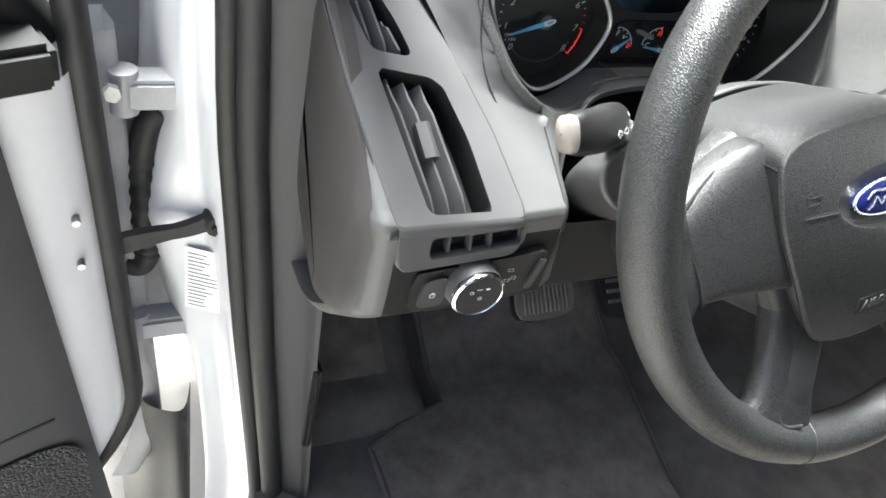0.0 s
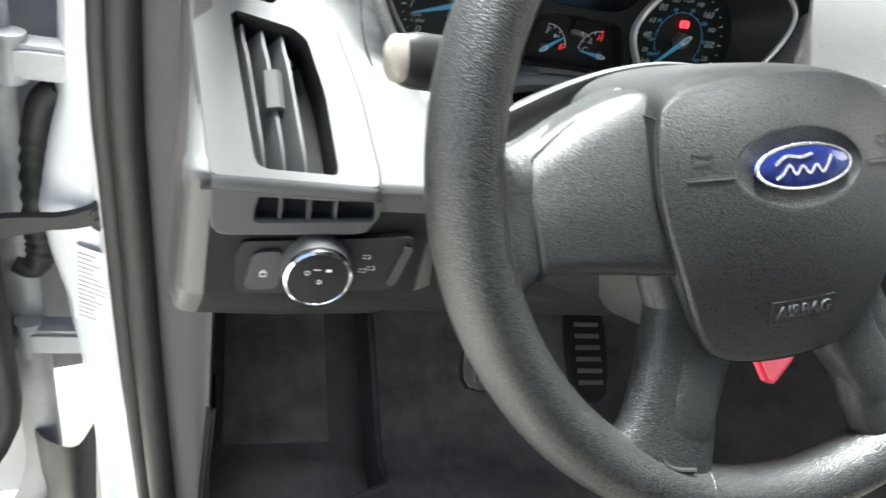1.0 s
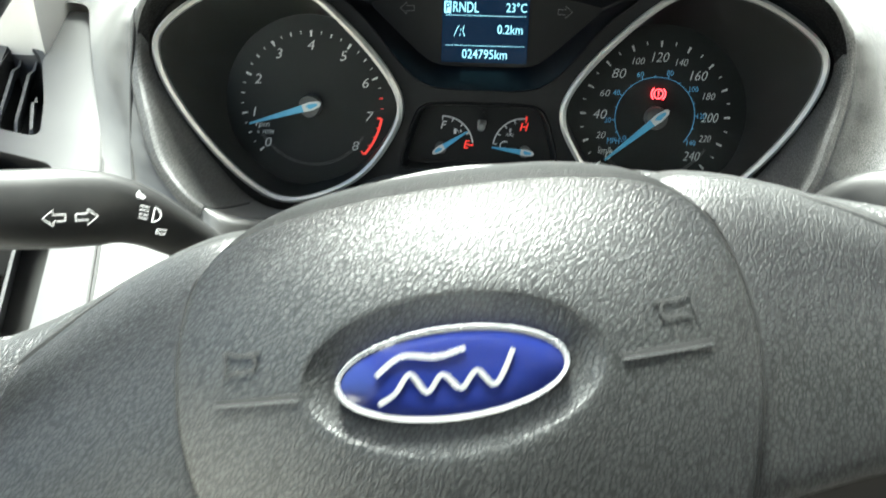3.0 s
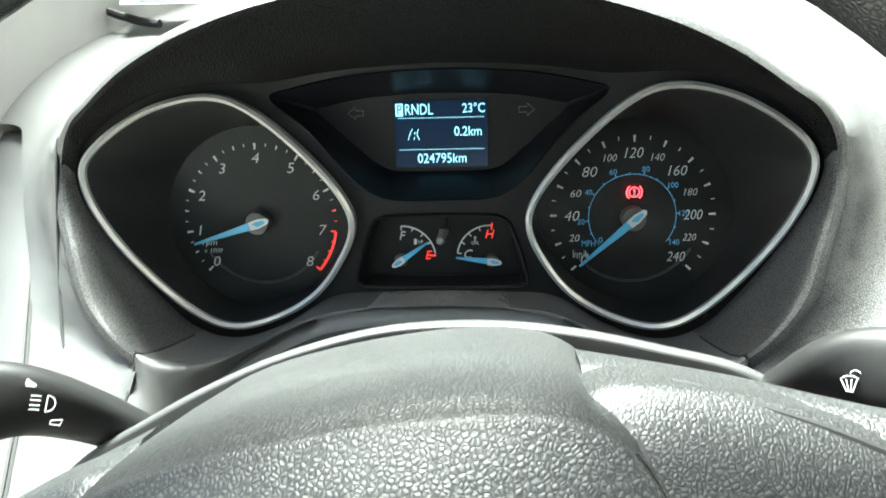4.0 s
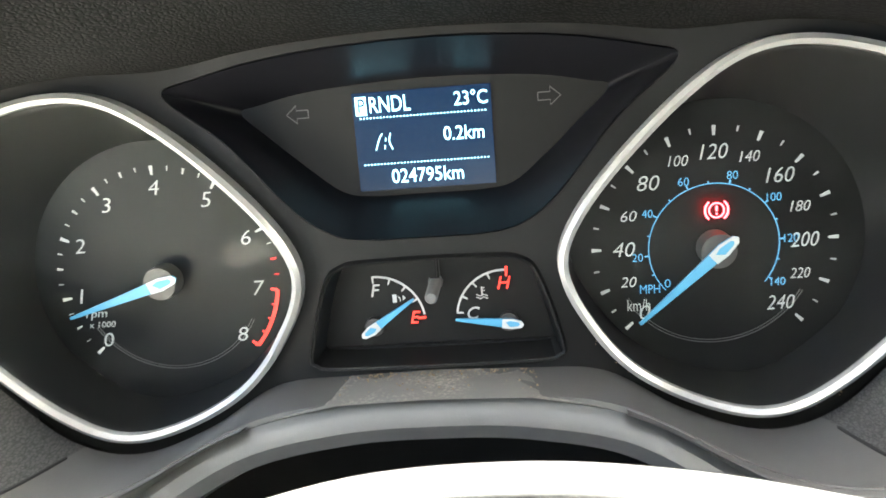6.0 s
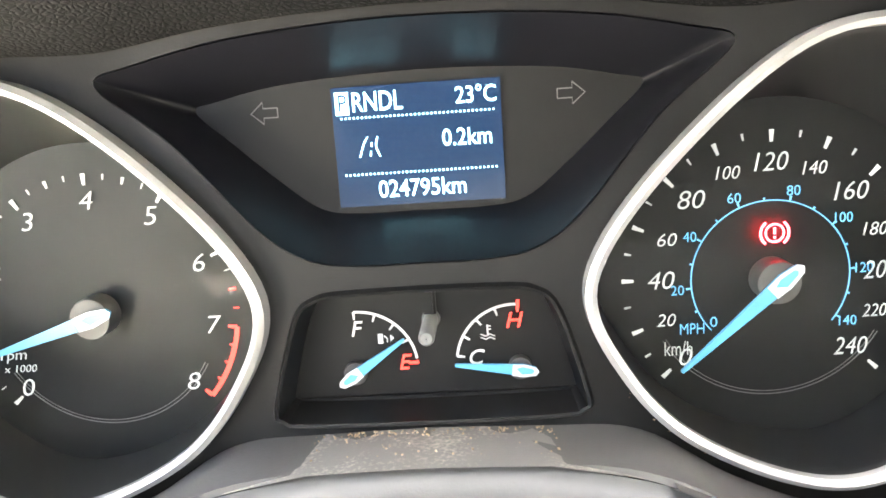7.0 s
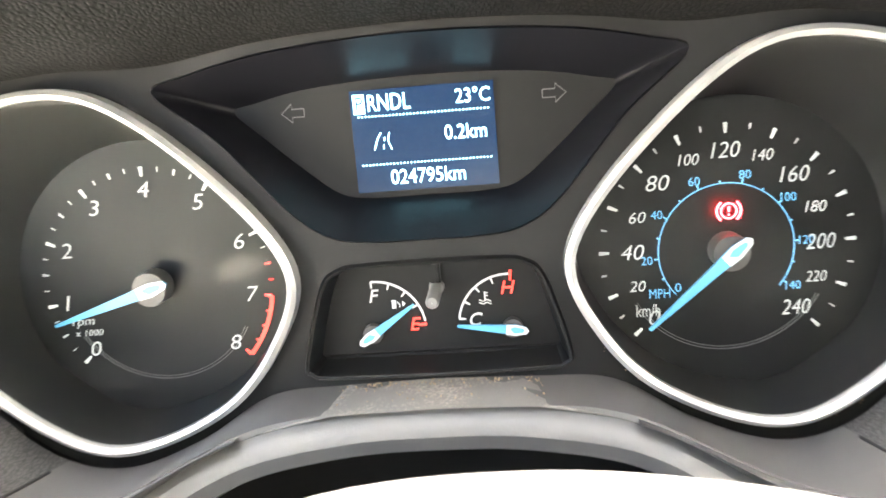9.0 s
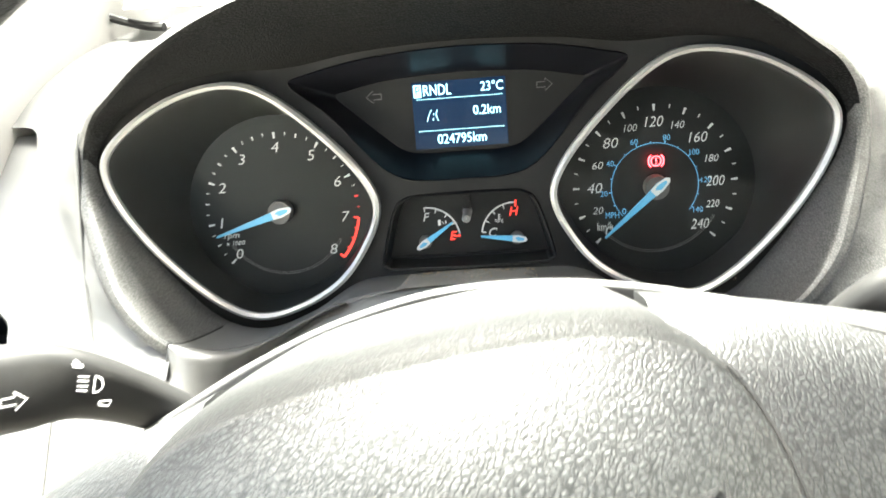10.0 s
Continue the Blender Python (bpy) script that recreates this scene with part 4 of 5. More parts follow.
def numeral(name, text, height, x, y, mat, width=None, slant=0.22):
    """Print of a given height and width, centred at x, y of the dial plane."""
    ob = lettering(name, text, height * 1.4, Matrix.Identity(4), mat, cluster, slant=slant, thick=0.0001, weight=-0.010)
    mesh = ob.data
    mesh.transform(F.inverted())
    co = np.array([v.co for v in mesh.vertices])
    lo, hi = co.min(axis=0), co.max(axis=0)
    k = height / (hi[1] - lo[1]) if not any(c in text for c in "pg/") else height * 1.25 / (hi[1] - lo[1])
    kx = width / (hi[0] - lo[0]) if width else k * 1.12
    mesh.transform(F @ FACE @ pose(x, y, DZ) @ Matrix.Diagonal((kx, k, 1, 1)) @ Matrix.Translation((-(lo[0] + hi[0]) / 2, -(lo[1] + hi[1]) / 2, 0)))
    return ob


# engine speed: 0 at the lower left, 8 at the lower right
cx = dial(-1, ring_l)
angle8 = lambda v: 221.0 - v * (221.0 + 42.0) / 8
for k in range(0, 33):
    v = k / 4
    long, wide = (0.0032, 0.0012) if k % 4 == 0 else (0.0020, 0.0008) if k % 2 == 0 else (0.0016, 0.0004)
    if not 6.9 < v < 8.1:
        part("tick", tick(cx, HUB_Z, angle8(v), TICK - long, TICK, wide, DZ), M_RED if v > 6.3 else M_WHITE, cluster, at=FACE, smooth=False)
part("red_zone", join(stroke(arc(cx, HUB_Z, TICK - 0.0006, angle8(7), angle8(8), 16), 0.0013, DZ),
                      *[tick(cx, HUB_Z, angle8(7 + q / 4), TICK - (0.0032 if q % 4 == 0 else 0.0022), TICK - 0.0008, 0.0011 if q % 4 == 0 else 0.0007, DZ) for q in range(5)]), M_RED, cluster, at=FACE, smooth=False)
for v in range(9):
    a = radians(angle8(v))
    numeral("numeral", str(v), 0.0051, cx + (0.0328 if v else 0.0335) * math.cos(a), HUB_Z + 0.0325 * math.sin(a), M_WHITE)
numeral("caption", "rpm", 0.0024, cx - 0.0283, HUB_Z - 0.0122, M_WHITE)
numeral("caption", "x 1000", 0.0022, cx - 0.0268, HUB_Z - 0.0155, M_WHITE, 0.0100)
needle(cx, HUB_Z, 197.0, 0.0345, 0.0062, 0.0040, cluster)

# road speed: km/h outside, mph on the blue arc
cx = dial(1, ring_r)
angle240 = lambda v: 223.0 - v * (223.0 + 43.0) / 240
for v in range(0, 241, 10):
    part("tick", tick(cx, HUB_Z, angle240(v), TICK - (0.0018 if v % 20 else 0.0032), TICK, 0.0006 if v % 20 else 0.0012, DZ), M_WHITE, cluster, at=FACE, smooth=False)
for v in range(0, 241, 20):
    a = radians(angle240(v))
    large = v % 40 == 0
    numeral("numeral", str(v), 0.0049 if large else 0.0035, cx + (0.0293 if v in (40, 200) else 0.0312 if v == 0 else 0.0300) * math.cos(a), HUB_Z + (0.0316 if 60 < v < 180 or v == 0 else 0.0300) * math.sin(a), M_WHITE,
            (0.0089 if v > 99 else 0.0073) * (1.0 if large else 0.72) if v else None)
part("mph_arc", stroke(arc(cx, HUB_Z, 0.0212, 222, -38, 60), 0.0003, DZ), M_BLUE, cluster, at=FACE, smooth=False)
anglemph = lambda v: 222.0 - v * (222.0 + 33.0) / 140
for v in range(10, 141, 10):
    part("mph_tick", tick(cx, HUB_Z, anglemph(v), 0.0212, 0.0220 if v % 20 else 0.0226, 0.0005, DZ), M_BLUE, cluster, at=FACE, smooth=False)
for v in range(20, 141, 20):
    a = radians(anglemph(v))
    numeral("mph_numeral", str(v), 0.0027, cx + 0.0250 * math.cos(a), HUB_Z + 0.0242 * math.sin(a), M_BLUE, 0.0046 if v > 99 else 0.0035, 0.0)
numeral("mph_numeral", "0", 0.0028, cx + 0.0192 * math.cos(radians(218)), HUB_Z + 0.0192 * math.sin(radians(218)), M_BLUE, None, 0.0)
numeral("caption", "MPH", 0.0030, cx - 0.0210, HUB_Z - 0.0135, M_BLUE, 0.0066, 0.0)
numeral("caption", "km/h", 0.0032, cx - 0.0248, HUB_Z - 0.0190, M_WHITE, 0.0076, 0.0)
needle(cx, HUB_Z, 221.5, 0.0345, 0.0062, 0.0040, cluster)
# lit brake warning lamp
BX, BZ = 0.0940, 0.0196
lamp = part("brake_warning", join(stroke(arc(BX, BZ, 0.0024, 0, 360, 24), 0.0005, 0.0009), stroke(arc(BX, BZ, 0.0037, 130, 230, 12), 0.0006, 0.0009), stroke(arc(BX, BZ, 0.0037, -50, 50, 12), 0.0006, 0.0009),
                                  stroke([(BX, BZ + 0.0015), (BX, BZ - 0.0003)], 0.0006, 0.0009), stroke([(BX, BZ - 0.0009), (BX, BZ - 0.0015)], 0.0006, 0.0009)), M_LAMP, cluster, "lit red brake warning symbol", at=FACE, smooth=False)

# fuel and temperature gauges
FX, FZ, TX, TZ = -0.0205, -0.0125, 0.0235, -0.0125
GR = 0.0165
part("gauge_arc", stroke(arc(FX, FZ, GR, 92, 8, 20), 0.0007, 0.0016), M_WHITE, cluster, at=FACE, smooth=False)
part("gauge_arc", stroke(arc(TX, TZ, GR, 172, 88, 20), 0.0007, 0.0016), M_WHITE, cluster, at=FACE, smooth=False)
for a in (92, 71, 50, 29):
    part("tick", tick(FX, FZ, a, GR - 0.0022, GR, 0.0007, 0.0017), M_WHITE, cluster, at=FACE, smooth=False)
    part("tick", tick(TX, TZ, 172 - (92 - a), GR - 0.0022, GR, 0.0007, 0.0017), M_WHITE, cluster, at=FACE, smooth=False)
part("tick", tick(FX, FZ, 4, GR - 0.0025, GR + 0.0003, 0.0009, 0.0017), M_RED, cluster, at=FACE, smooth=False)
part("tick", tick(TX, TZ, 86, GR - 0.0022, GR + 0.0012, 0.0010, 0.0017), M_RED, cluster, at=FACE, smooth=False)
lettering("letter", "F", 0.0062, FACE @ pose(FX - 0.0005, FZ + 0.0115, 0.0017), M_WHITE, cluster, slant=0.25)
lettering("letter", "E", 0.0062, FACE @ pose(FX + 0.0125, FZ + 0.0012, 0.0017), M_RED, cluster, slant=0.25)
lettering("letter", "H", 0.0062, FACE @ pose(TX - 0.0004, TZ + 0.0118, 0.0017), M_RED, cluster, slant=0.25)
lettering("letter", "C", 0.0062, FACE @ pose(TX - 0.0115, TZ + 0.0016, 0.0017), M_WHITE, cluster, slant=0.25)
px, pz = FX + 0.0075, FZ + 0.0085
part("fuel_symbol", join(stroke([(px - 0.001, pz - 0.0014), (px - 0.001, pz + 0.0014)], 0.0014, 0.0017), stroke([(px, pz + 0.0008), (px + 0.0009, pz), (px + 0.0009, pz - 0.0011)], 0.0003, 0.0017),
                         stroke([(px + 0.0018, pz + 0.0009), (px + 0.0028, pz)], [0.0002, 0.0002], 0.0017), stroke([(px + 0.0018, pz), (px + 0.0027, pz)], [0.0018, 0.0002], 0.0017)), M_WHITE, cluster, at=FACE, smooth=False)
px, pz = TX - 0.0075, TZ + 0.0088
wave = lambda q, h: [(q + i * 0.0005, h + 0.0003 * math.sin(i * 1.3)) for i in range(-4, 5)]
part("coolant_symbol", join(stroke([(px, pz - 0.0006), (px, pz + 0.0022)], 0.0005, 0.0017), stroke([(px, pz + 0.0018), (px + 0.001, pz + 0.0018)], 0.0003, 0.0017), stroke([(px, pz + 0.0009), (px + 0.001, pz + 0.0009)], 0.0003, 0.0017),
                            stroke(wave(px, pz - 0.0008), 0.0003, 0.0017), stroke(wave(px, pz - 0.0017), 0.0003, 0.0017)), M_WHITE, cluster, at=FACE, smooth=False)
needle(FX - 0.0012, FZ - 0.001, 34, 0.0175, 0.0042, 0.0030, cluster, 0.005, 0.0033)
needle(TX + 0.001, TZ - 0.0015, 173, 0.0180, 0.0042, 0.0030, cluster, 0.005, 0.0033)
knob = part("reset_knob", loft([[(0.0005 + r * math.cos(a), 0.001 + r * math.sin(a), z) for a in np.linspace(0, 2 * math.pi, 21)[:-1]] for r, z in ((0.0026, 0.0), (0.0026, 0.0015), (0.0021, 0.002), (0.0021, 0.0195), (0.0016, 0.0205), (0.0002, 0.0206))]), M_KNOB, cluster, "small grey trip reset knob", at=FACE)
part("knob_guide", box((-0.0012, 0.002, 0.001), (0.0022, 0.010, 0.004)), M_BLACK, cluster, at=FACE, bevel=0.0008)

# display: gear row, trip distance, odometer
LC = FACE @ pose(0.0, 0.0490, -0.0066)
lcd = part("display", slab([(-0.0232, -0.0165), (0.0232, -0.0165), (0.0232, 0.0165), (-0.0232, 0.0165)], 0.001, 0.0006), M_LCD, cluster, "dark blue lit display panel", at=LC)


def lcd_text(text, x, y, size, mat=M_PIXEL, squeeze=0.8, align="CENTER"):
    lettering("display_text", text, size, LC @ pose(x, y, 0.0009), mat, lcd, squeeze=squeeze, align=align, thick=0.00005)


part("gear_box", slab([(-0.0222, 0.0090), (-0.0185, 0.0090), (-0.0185, 0.0152), (-0.0222, 0.0152)], 0.0002, 0.0009), M_PIXEL, lcd, at=LC, smooth=False)
lcd_text("P", -0.0203, 0.0120, 0.0066, M_LCD)
lcd_text("RNDL", -0.0178, 0.0120, 0.0075, align="LEFT", squeeze=0.72)
lcd_text("23\u00b0C", 0.0222, 0.0122, 0.0064, align="RIGHT", squeeze=0.85)
lcd_text("0.2km", 0.0205, 0.0010, 0.0066, align="RIGHT", squeeze=0.86)
lcd_text("024795km", 0.0003, -0.0122, 0.0068, squeeze=0.86)
for y in (0.0078, -0.0078):
    for i in range(38):
        x = -0.0210 + i * 0.00113
        part("dot", slab([(x, y), (x + 0.0005, y), (x + 0.0005, y + 0.0005), (x, y + 0.0005)], 0.0001, 0.0009), M_PIXEL, lcd, at=LC, smooth=False)
part("road_symbol", join(stroke(spline([(-0.0165, -0.0028), (-0.0152, 0.0008), (-0.0140, 0.0027)], 4, False), 0.0004, 0.0009, 0.0001), stroke(spline([(-0.0108, -0.0028), (-0.0118, 0.0), (-0.0112, 0.0027)], 4, False), 0.0004, 0.0009, 0.0001),
                         stroke([(-0.0135, -0.0026), (-0.0133, -0.0012)], 0.0004, 0.0009, 0.0001), stroke([(-0.0131, 0.0), (-0.0129, 0.0012)], 0.0004, 0.0009, 0.0001)), M_PIXEL, lcd, at=LC, smooth=False)
for s in (-1, 1):
    pts = [(s * (0.0385 + u), 0.0600 + v) for u, v in ((0, 0.0013), (0.004, 0.0013), (0.004, 0.0030), (0.0075, 0), (0.004, -0.0030), (0.004, -0.0013), (0, -0.0013), (0, 0.0013))]
    part("turn_arrow", stroke(pts, 0.0004, -0.0064), M_GREYPRINT, cluster, "unlit turn arrow outline", at=FACE, smooth=False)

# ------------------------------------------------------------------ side vent and light switch
vent = thing("air_vent", (-0.22, -0.1, -0.08), "grey side air vent with upright slats and a tab", "air vent")
V1 = [(0.0, 0.002), (0.0445, 0.0015), (0.0455, 0.006), (0.040, 0.055), (0.030, 0.095), (0.022, 0.1025), (-0.012, 0.110), (-0.0155, 0.106)]
V2 = [(-0.0165, 0.124), (0.013, 0.118), (0.006, 0.145), (-0.006, 0.175), (-0.028, 0.19), (-0.026, 0.16)]


bez, v1, v2 = rounded(BEZ, 0.3), rounded(V1, 0.3), rounded(V2, 0.3)
part("bezel", plate_with_holes(bez, [v1, v2], 0.003), M_TRIM, vent, at=VF)
part("bezel_edge", loft([[(x, y, 0.003) for x, y in bez], [(x, y, 0.0022) for x, y in offset(bez, 0.0008)], [(x, y, -0.004) for x, y in offset(bez, 0.001)]]), M_TRIM, vent, at=VF)
part("seam", loft([[(x, y, 0.0012) for x, y in offset(bez, 0.0008)], [(x, y, 0.001) for x, y in offset(bez, 0.0022)]]), M_VOID, vent, at=VF)
for hole in (v1, v2):
    part("duct", loft([[(x, y, 0.003) for x, y in hole], [(x, y, 0.0015) for x, y in offset(hole, -0.0008)], [(x, y, -0.022) for x, y in offset(hole, -0.002)], [(x, y, -0.03) for x, y in offset(hole, -0.02)]], cap=False), M_BLACK, vent, at=VF)
    part("duct_end", slab(offset(hole, 0.001), 0.001, -0.026), M_VOID, vent, at=VF)
for x0, x1, y0, y1 in ((0.0055, -0.0085, 0.004, 0.105), (0.0165, 0.0035, 0.004, 0.102), (0.0285, 0.0155, 0.004, 0.100), (-0.0150, -0.0215, 0.127, 0.178), (-0.0045, -0.0120, 0.124, 0.176), (0.0055, -0.003, 0.122, 0.150)):
    rows = []
    for t in np.linspace(0, 1, 9):
        x, y = x0 + (x1 - x0) * t, y0 + (y1 - y0) * t
        w = 0.0004 if t in (0, 1) else 0.0009
        deep = -0.0025 if 0.12 < t < 0.86 else -0.006
        rows.append([(x - w, y, deep + 0.003), (x + w, y, deep + 0.003), (x + w - 0.013, y, -0.0245), (x - w - 0.013, y, -0.0245)])
    part("slat", loft(rows, cap=True), M_TRIM, vent, at=VF)
part("tab", loft([[(0.006 - 0.002 * t, 0.043 + 0.026 * t, z) for t, z in ((0, -0.006), (0, 0.002), (1, 0.002), (1, -0.006))], [(0.013 - 0.002 * t, 0.043 + 0.026 * t, z) for t, z in ((0, -0.006), (0, 0.0045), (1, 0.0045), (1, -0.006))],
                  [(0.016 - 0.002 * t, 0.043 + 0.026 * t, z) for t, z in ((0, -0.008), (0, 0.003), (1, 0.003), (1, -0.008))]], cap=True), M_TRIM, vent, at=VF, bevel=0.001)
part("lower_slot", loft([[(x, y, 0.001) for x, y in rounded([(-0.036, -0.012), (0.034, -0.007), (0.036, 0.006), (-0.036, 0.004)], .3)], [(x * .97, y * .8, -0.01) for x, y in rounded([(-0.036, -0.012), (0.034, -0.007), (0.036, 0.006), (-0.036, 0.004)], .3)],
                         [(x * .5, y * .1, -0.011) for x, y in rounded([(-0.036, -0.012), (0.034, -0.007), (0.036, 0.006), (-0.036, 0.004)], .3)]]), M_VOID, vent, at=SF)
low_bez = [(-0.0585, 0.006), (-0.0575, -0.010), (-0.0565, -0.0150), (-0.0530, -0.0182), (-0.048, -0.0186), (0.022, -0.0142), (0.028, -0.0125), (0.0312, -0.0085), (0.0325, -0.003), (0.0325, 0.006)]
roll = []
for i in range(9):
    t = i / 8
    a, c = VF @ Vector((0, -0.0035, 0.0030)), SF @ Vector((0, 0.0062, 0.0028))
    b = Vector((0, a.y - 0.0030, (a.z + c.z) / 2 + 0.0008))
    m = a * (1 - t) ** 2 + b * 2 * t * (1 - t) + c * t * t
    roll.append([(x, m.y + 0.0008 * e, m.z) for x, e in zip(np.linspace(-0.2592 + 0.0007 * t, -0.1678 + 0.0003 * t, 24), [1.0] + [0.0] * 22 + [1.0])])
part("bezel_roll", loft(roll, closed=False), M_TRIM, vent)
slot = rounded([(-0.036, -0.012), (0.034, -0.007), (0.036, 0.006), (-0.036, 0.004)], .3)
part("lower_bezel", plate_with_holes(low_bez, [slot], 0.0028), M_TRIM, vent, at=SF)
part("lower_bezel_edge", loft([[(x, y, 0.0028) for x, y in low_bez], [(x, y, 0.002) for x, y in offset(low_bez, 0.0009)], [(x, y, -0.005) for x, y in offset(low_bez, 0.0012)]]), M_TRIM, vent, at=SF)
part("slot_lip", loft([[(x, y, 0.0028) for x, y in slot], [(x, y, 0.0015) for x, y in offset(slot, -0.0008)], [(x, y, -0.004) for x, y in offset(slot, -0.001)]]), M_TRIM, vent, at=SF)
for x in (-0.022, -0.006, 0.009):
    part("slot_rib", box((x, -0.009, -0.008), (x + 0.0018, 0.0045, 0.0)), M_GREYTRIM, vent, at=SF)

switch = thing("light_switch", (-0.2, -0.13, -0.17), "black light switch panel with a chrome-ringed rotary knob", "light switch")
LF = facing(-0.197, -0.1325, -0.142, -12)
part("panel", slab(rounded([(-0.044, -0.023), (0.050, -0.016), (0.0575, 0.014), (0.055, 0.0235), (-0.043, 0.014), (-0.046, 0.004)], 0.3), 0.006, 0.002), M_BLACK, switch, at=LF, bevel=0.0012)
part("button", slab(rounded([(-0.040, -0.018), (-0.020, -0.0165), (-0.021, 0.011), (-0.037, 0.008)], 0.3), 0.004, 0.0045), M_DOORTRIM, switch, at=LF, bevel=0.0008)
part("end_cover", slab(rounded([(0.044, -0.011), (0.050, -0.010), (0.0555, 0.017), (0.051, 0.018)], 0.3), 0.004, 0.0045), M_DOORTRIM, switch, at=LF, bevel=0.0008)
K = LF @ pose(0.0, 0.0, 0.002)
ringf = lambda r, z: [(r * math.cos(a), r * math.sin(a), z) for a in np.linspace(0, 2 * math.pi, 49)[:-1]]
knob2 = part("rotary_knob", loft([ringf(0.0215, -0.002), ringf(0.0205, 0.004), ringf(0.0195, 0.012)]), M_GREYTRIM, switch, at=K)
part("chrome_ring", loft([ringf(0.0195, 0.0085), ringf(0.0200, 0.011), ringf(0.0195, 0.0135), ringf(0.0180, 0.0145), ringf(0.0176, 0.0138)]), M_CHROME, knob2, "bright chrome ring", at=K)
part("knob_face", loft([ringf(0.0178, 0.0138), ringf(0.010, 0.0143), ringf(0.0002, 0.0145)]), M_GLOSS, knob2, at=K)
part("knob_symbol", join(stroke(arc(-0.007, 0.005, 0.0013, 0, 360, 16), 0.0004, 0.0150), stroke([(-0.0035, 0.0075), (0.0005, 0.0075)], 0.0006, 0.0150), stroke([(0.0035, 0.0072), (0.0065, 0.0072)], 0.0018, 0.0150), stroke(arc(0.0005, -0.001, 0.0012, 0, 360, 16), 0.0005, 0.0150)), M_WHITE, knob2, at=K, smooth=False)
part("button_symbol", join(stroke([(-0.0315, -0.0045), (-0.028, -0.0045), (-0.028, -0.0075), (-0.0315, -0.0075), (-0.0315, -0.0045)], 0.0006, 0.0048), stroke([(-0.031, -0.0035), (-0.0285, -0.0035)], 0.0005, 0.0048)), M_WHITE, switch, at=LF, smooth=False)
for x, y in ((0.030, 0.008), (0.029, -0.002), (0.034, 0.000)):
    part("fog_symbol", join(stroke(arc(x, y, 0.0016, -90, 90, 10), 0.0004, 0.0024), stroke([(x - 0.003, y + 0.001), (x - 0.001, y + 0.001)], 0.0004, 0.0024), stroke([(x - 0.003, y - 0.001), (x - 0.001, y - 0.001)], 0.0004, 0.0024)), M_WHITE, switch, at=LF, smooth=False)

# ------------------------------------------------------------------ steering wheel
WHEEL = facing(0.002, -0.252, -0.0303, 14.5, 0, 10.4)
RIMW = WHEEL @ pose(0.0063, 0.0040, 0)
wheel = thing("steering_wheel", (0, -0.25, -0.2), "black grained steering wheel with oval blue badge", "steering wheel")
RIM_R = 0.1715
rows = []
for a in np.linspace(0, 2 * math.pi, 97)[:-1]:
    grip = 0.0012 * max(0, math.cos(2 * (a - radians(90)) + math.pi)) 
    c = np.array((math.cos(a), math.sin(a), 0))
    rows.append([tuple(c * (RIM_R + (0.0158 + grip) * math.cos(b)) + np.array((0, 0, (0.0172 + grip) * math.sin(b)))) for b in np.linspace(0, 2 * math.pi, 21)[:-1]])
rows.append(rows[0])
bm = loft(rows)
bmesh.ops.remove_doubles(bm, verts=bm.verts, dist=1e-6)
part("rim", bm, M_LEATHER, wheel, at=RIMW)
PAD = [(0, 0.0485), (0.036, 0.0465), (0.058, 0.040), (0.069, 0.026), (0.0725, -0.005), (0.063, -0.045), (0.051, -0.076), (0.036, -0.089), (0, -0.093), (-0.036, -0.089), (-0.051, -0.076), (-0.063, -0.045), (-0.0725, -0.005), (-0.069, 0.026), (-0.058, 0.040), (-0.036, 0.0465)]
pad = [(p[0], p[1]) for p in spline(PAD, 5)]


def pad_z(x, y):
    """The bulge of the airbag cover."""
    return 0.0169 - 0.12 * y - 2.2 * x * x - (6.0 * y * y if y > 0 else 2.7 * y * y) - (60 * (y - 0.02) ** 3 if y > 0.02 else 0)


BW, BH, BX, BY = 0.0275, 0.0108, -0.0015, 0.0040
DISH = [(BX + (BW + 0.0078) * math.cos(q), BY + (BH + 0.0066) * math.sin(q)) for q in (math.atan2((y - BY) / (BH + 0.0066), (x - BX) / (BW + 0.0078)) for x, y in pad)]
mixed = lambda k: [(a[0] + (b[0] - a[0]) * k, a[1] + (b[1] - a[1]) * k) for a, b in zip(DISH, pad)]
secs = [[(x, y, pad_z(x, y) - dn) for x, y in mixed(k)] for k, dn in ((0.0, 0.0009), (0.012, 0.0004), (0.03, 0.0001), (0.07, 0), (0.15, 0), (0.27, 0), (0.4, 0), (0.53, 0), (0.66, 0), (0.78, 0), (0.88, 0), (0.95, 0), (0.985, 0))]
secs += [[(x, y, pad_z(x, y) - 0.002) for x, y in pad], *[[(x, y * (1 + up if y > 0 else 1), pad_z(x, y) - dn) for x, y in pad] for up, dn in ((0.035, 0.0055), (0.065, 0.0105), (0.090, 0.017), (0.112, 0.025), (0.130, 0.034))], [(x, y * (1.16 if y > 0 else 1), min(pad_z(x, y) - 0.04, -0.062)) for x, y in pad], [(x * 0.985, y * (1.19 if y > 0 else 1), -0.094) for x, y in pad]]
cover = part("airbag_cover", loft(secs, cap=True), M_PAD, wheel, at=WHEEL, sharp=75)
# hub shroud behind the cover
part("hub_shroud", loft([[(x * k, y * k * (1.06 if y > 0 else 1), z) for x, y in pad] for k, z in ((0.97, -0.0445), (0.97, -0.060), (0.98, -0.078), (0.95, -0.090), (0.80, -0.096))], cap=True), M_PAD, wheel, at=WHEEL)


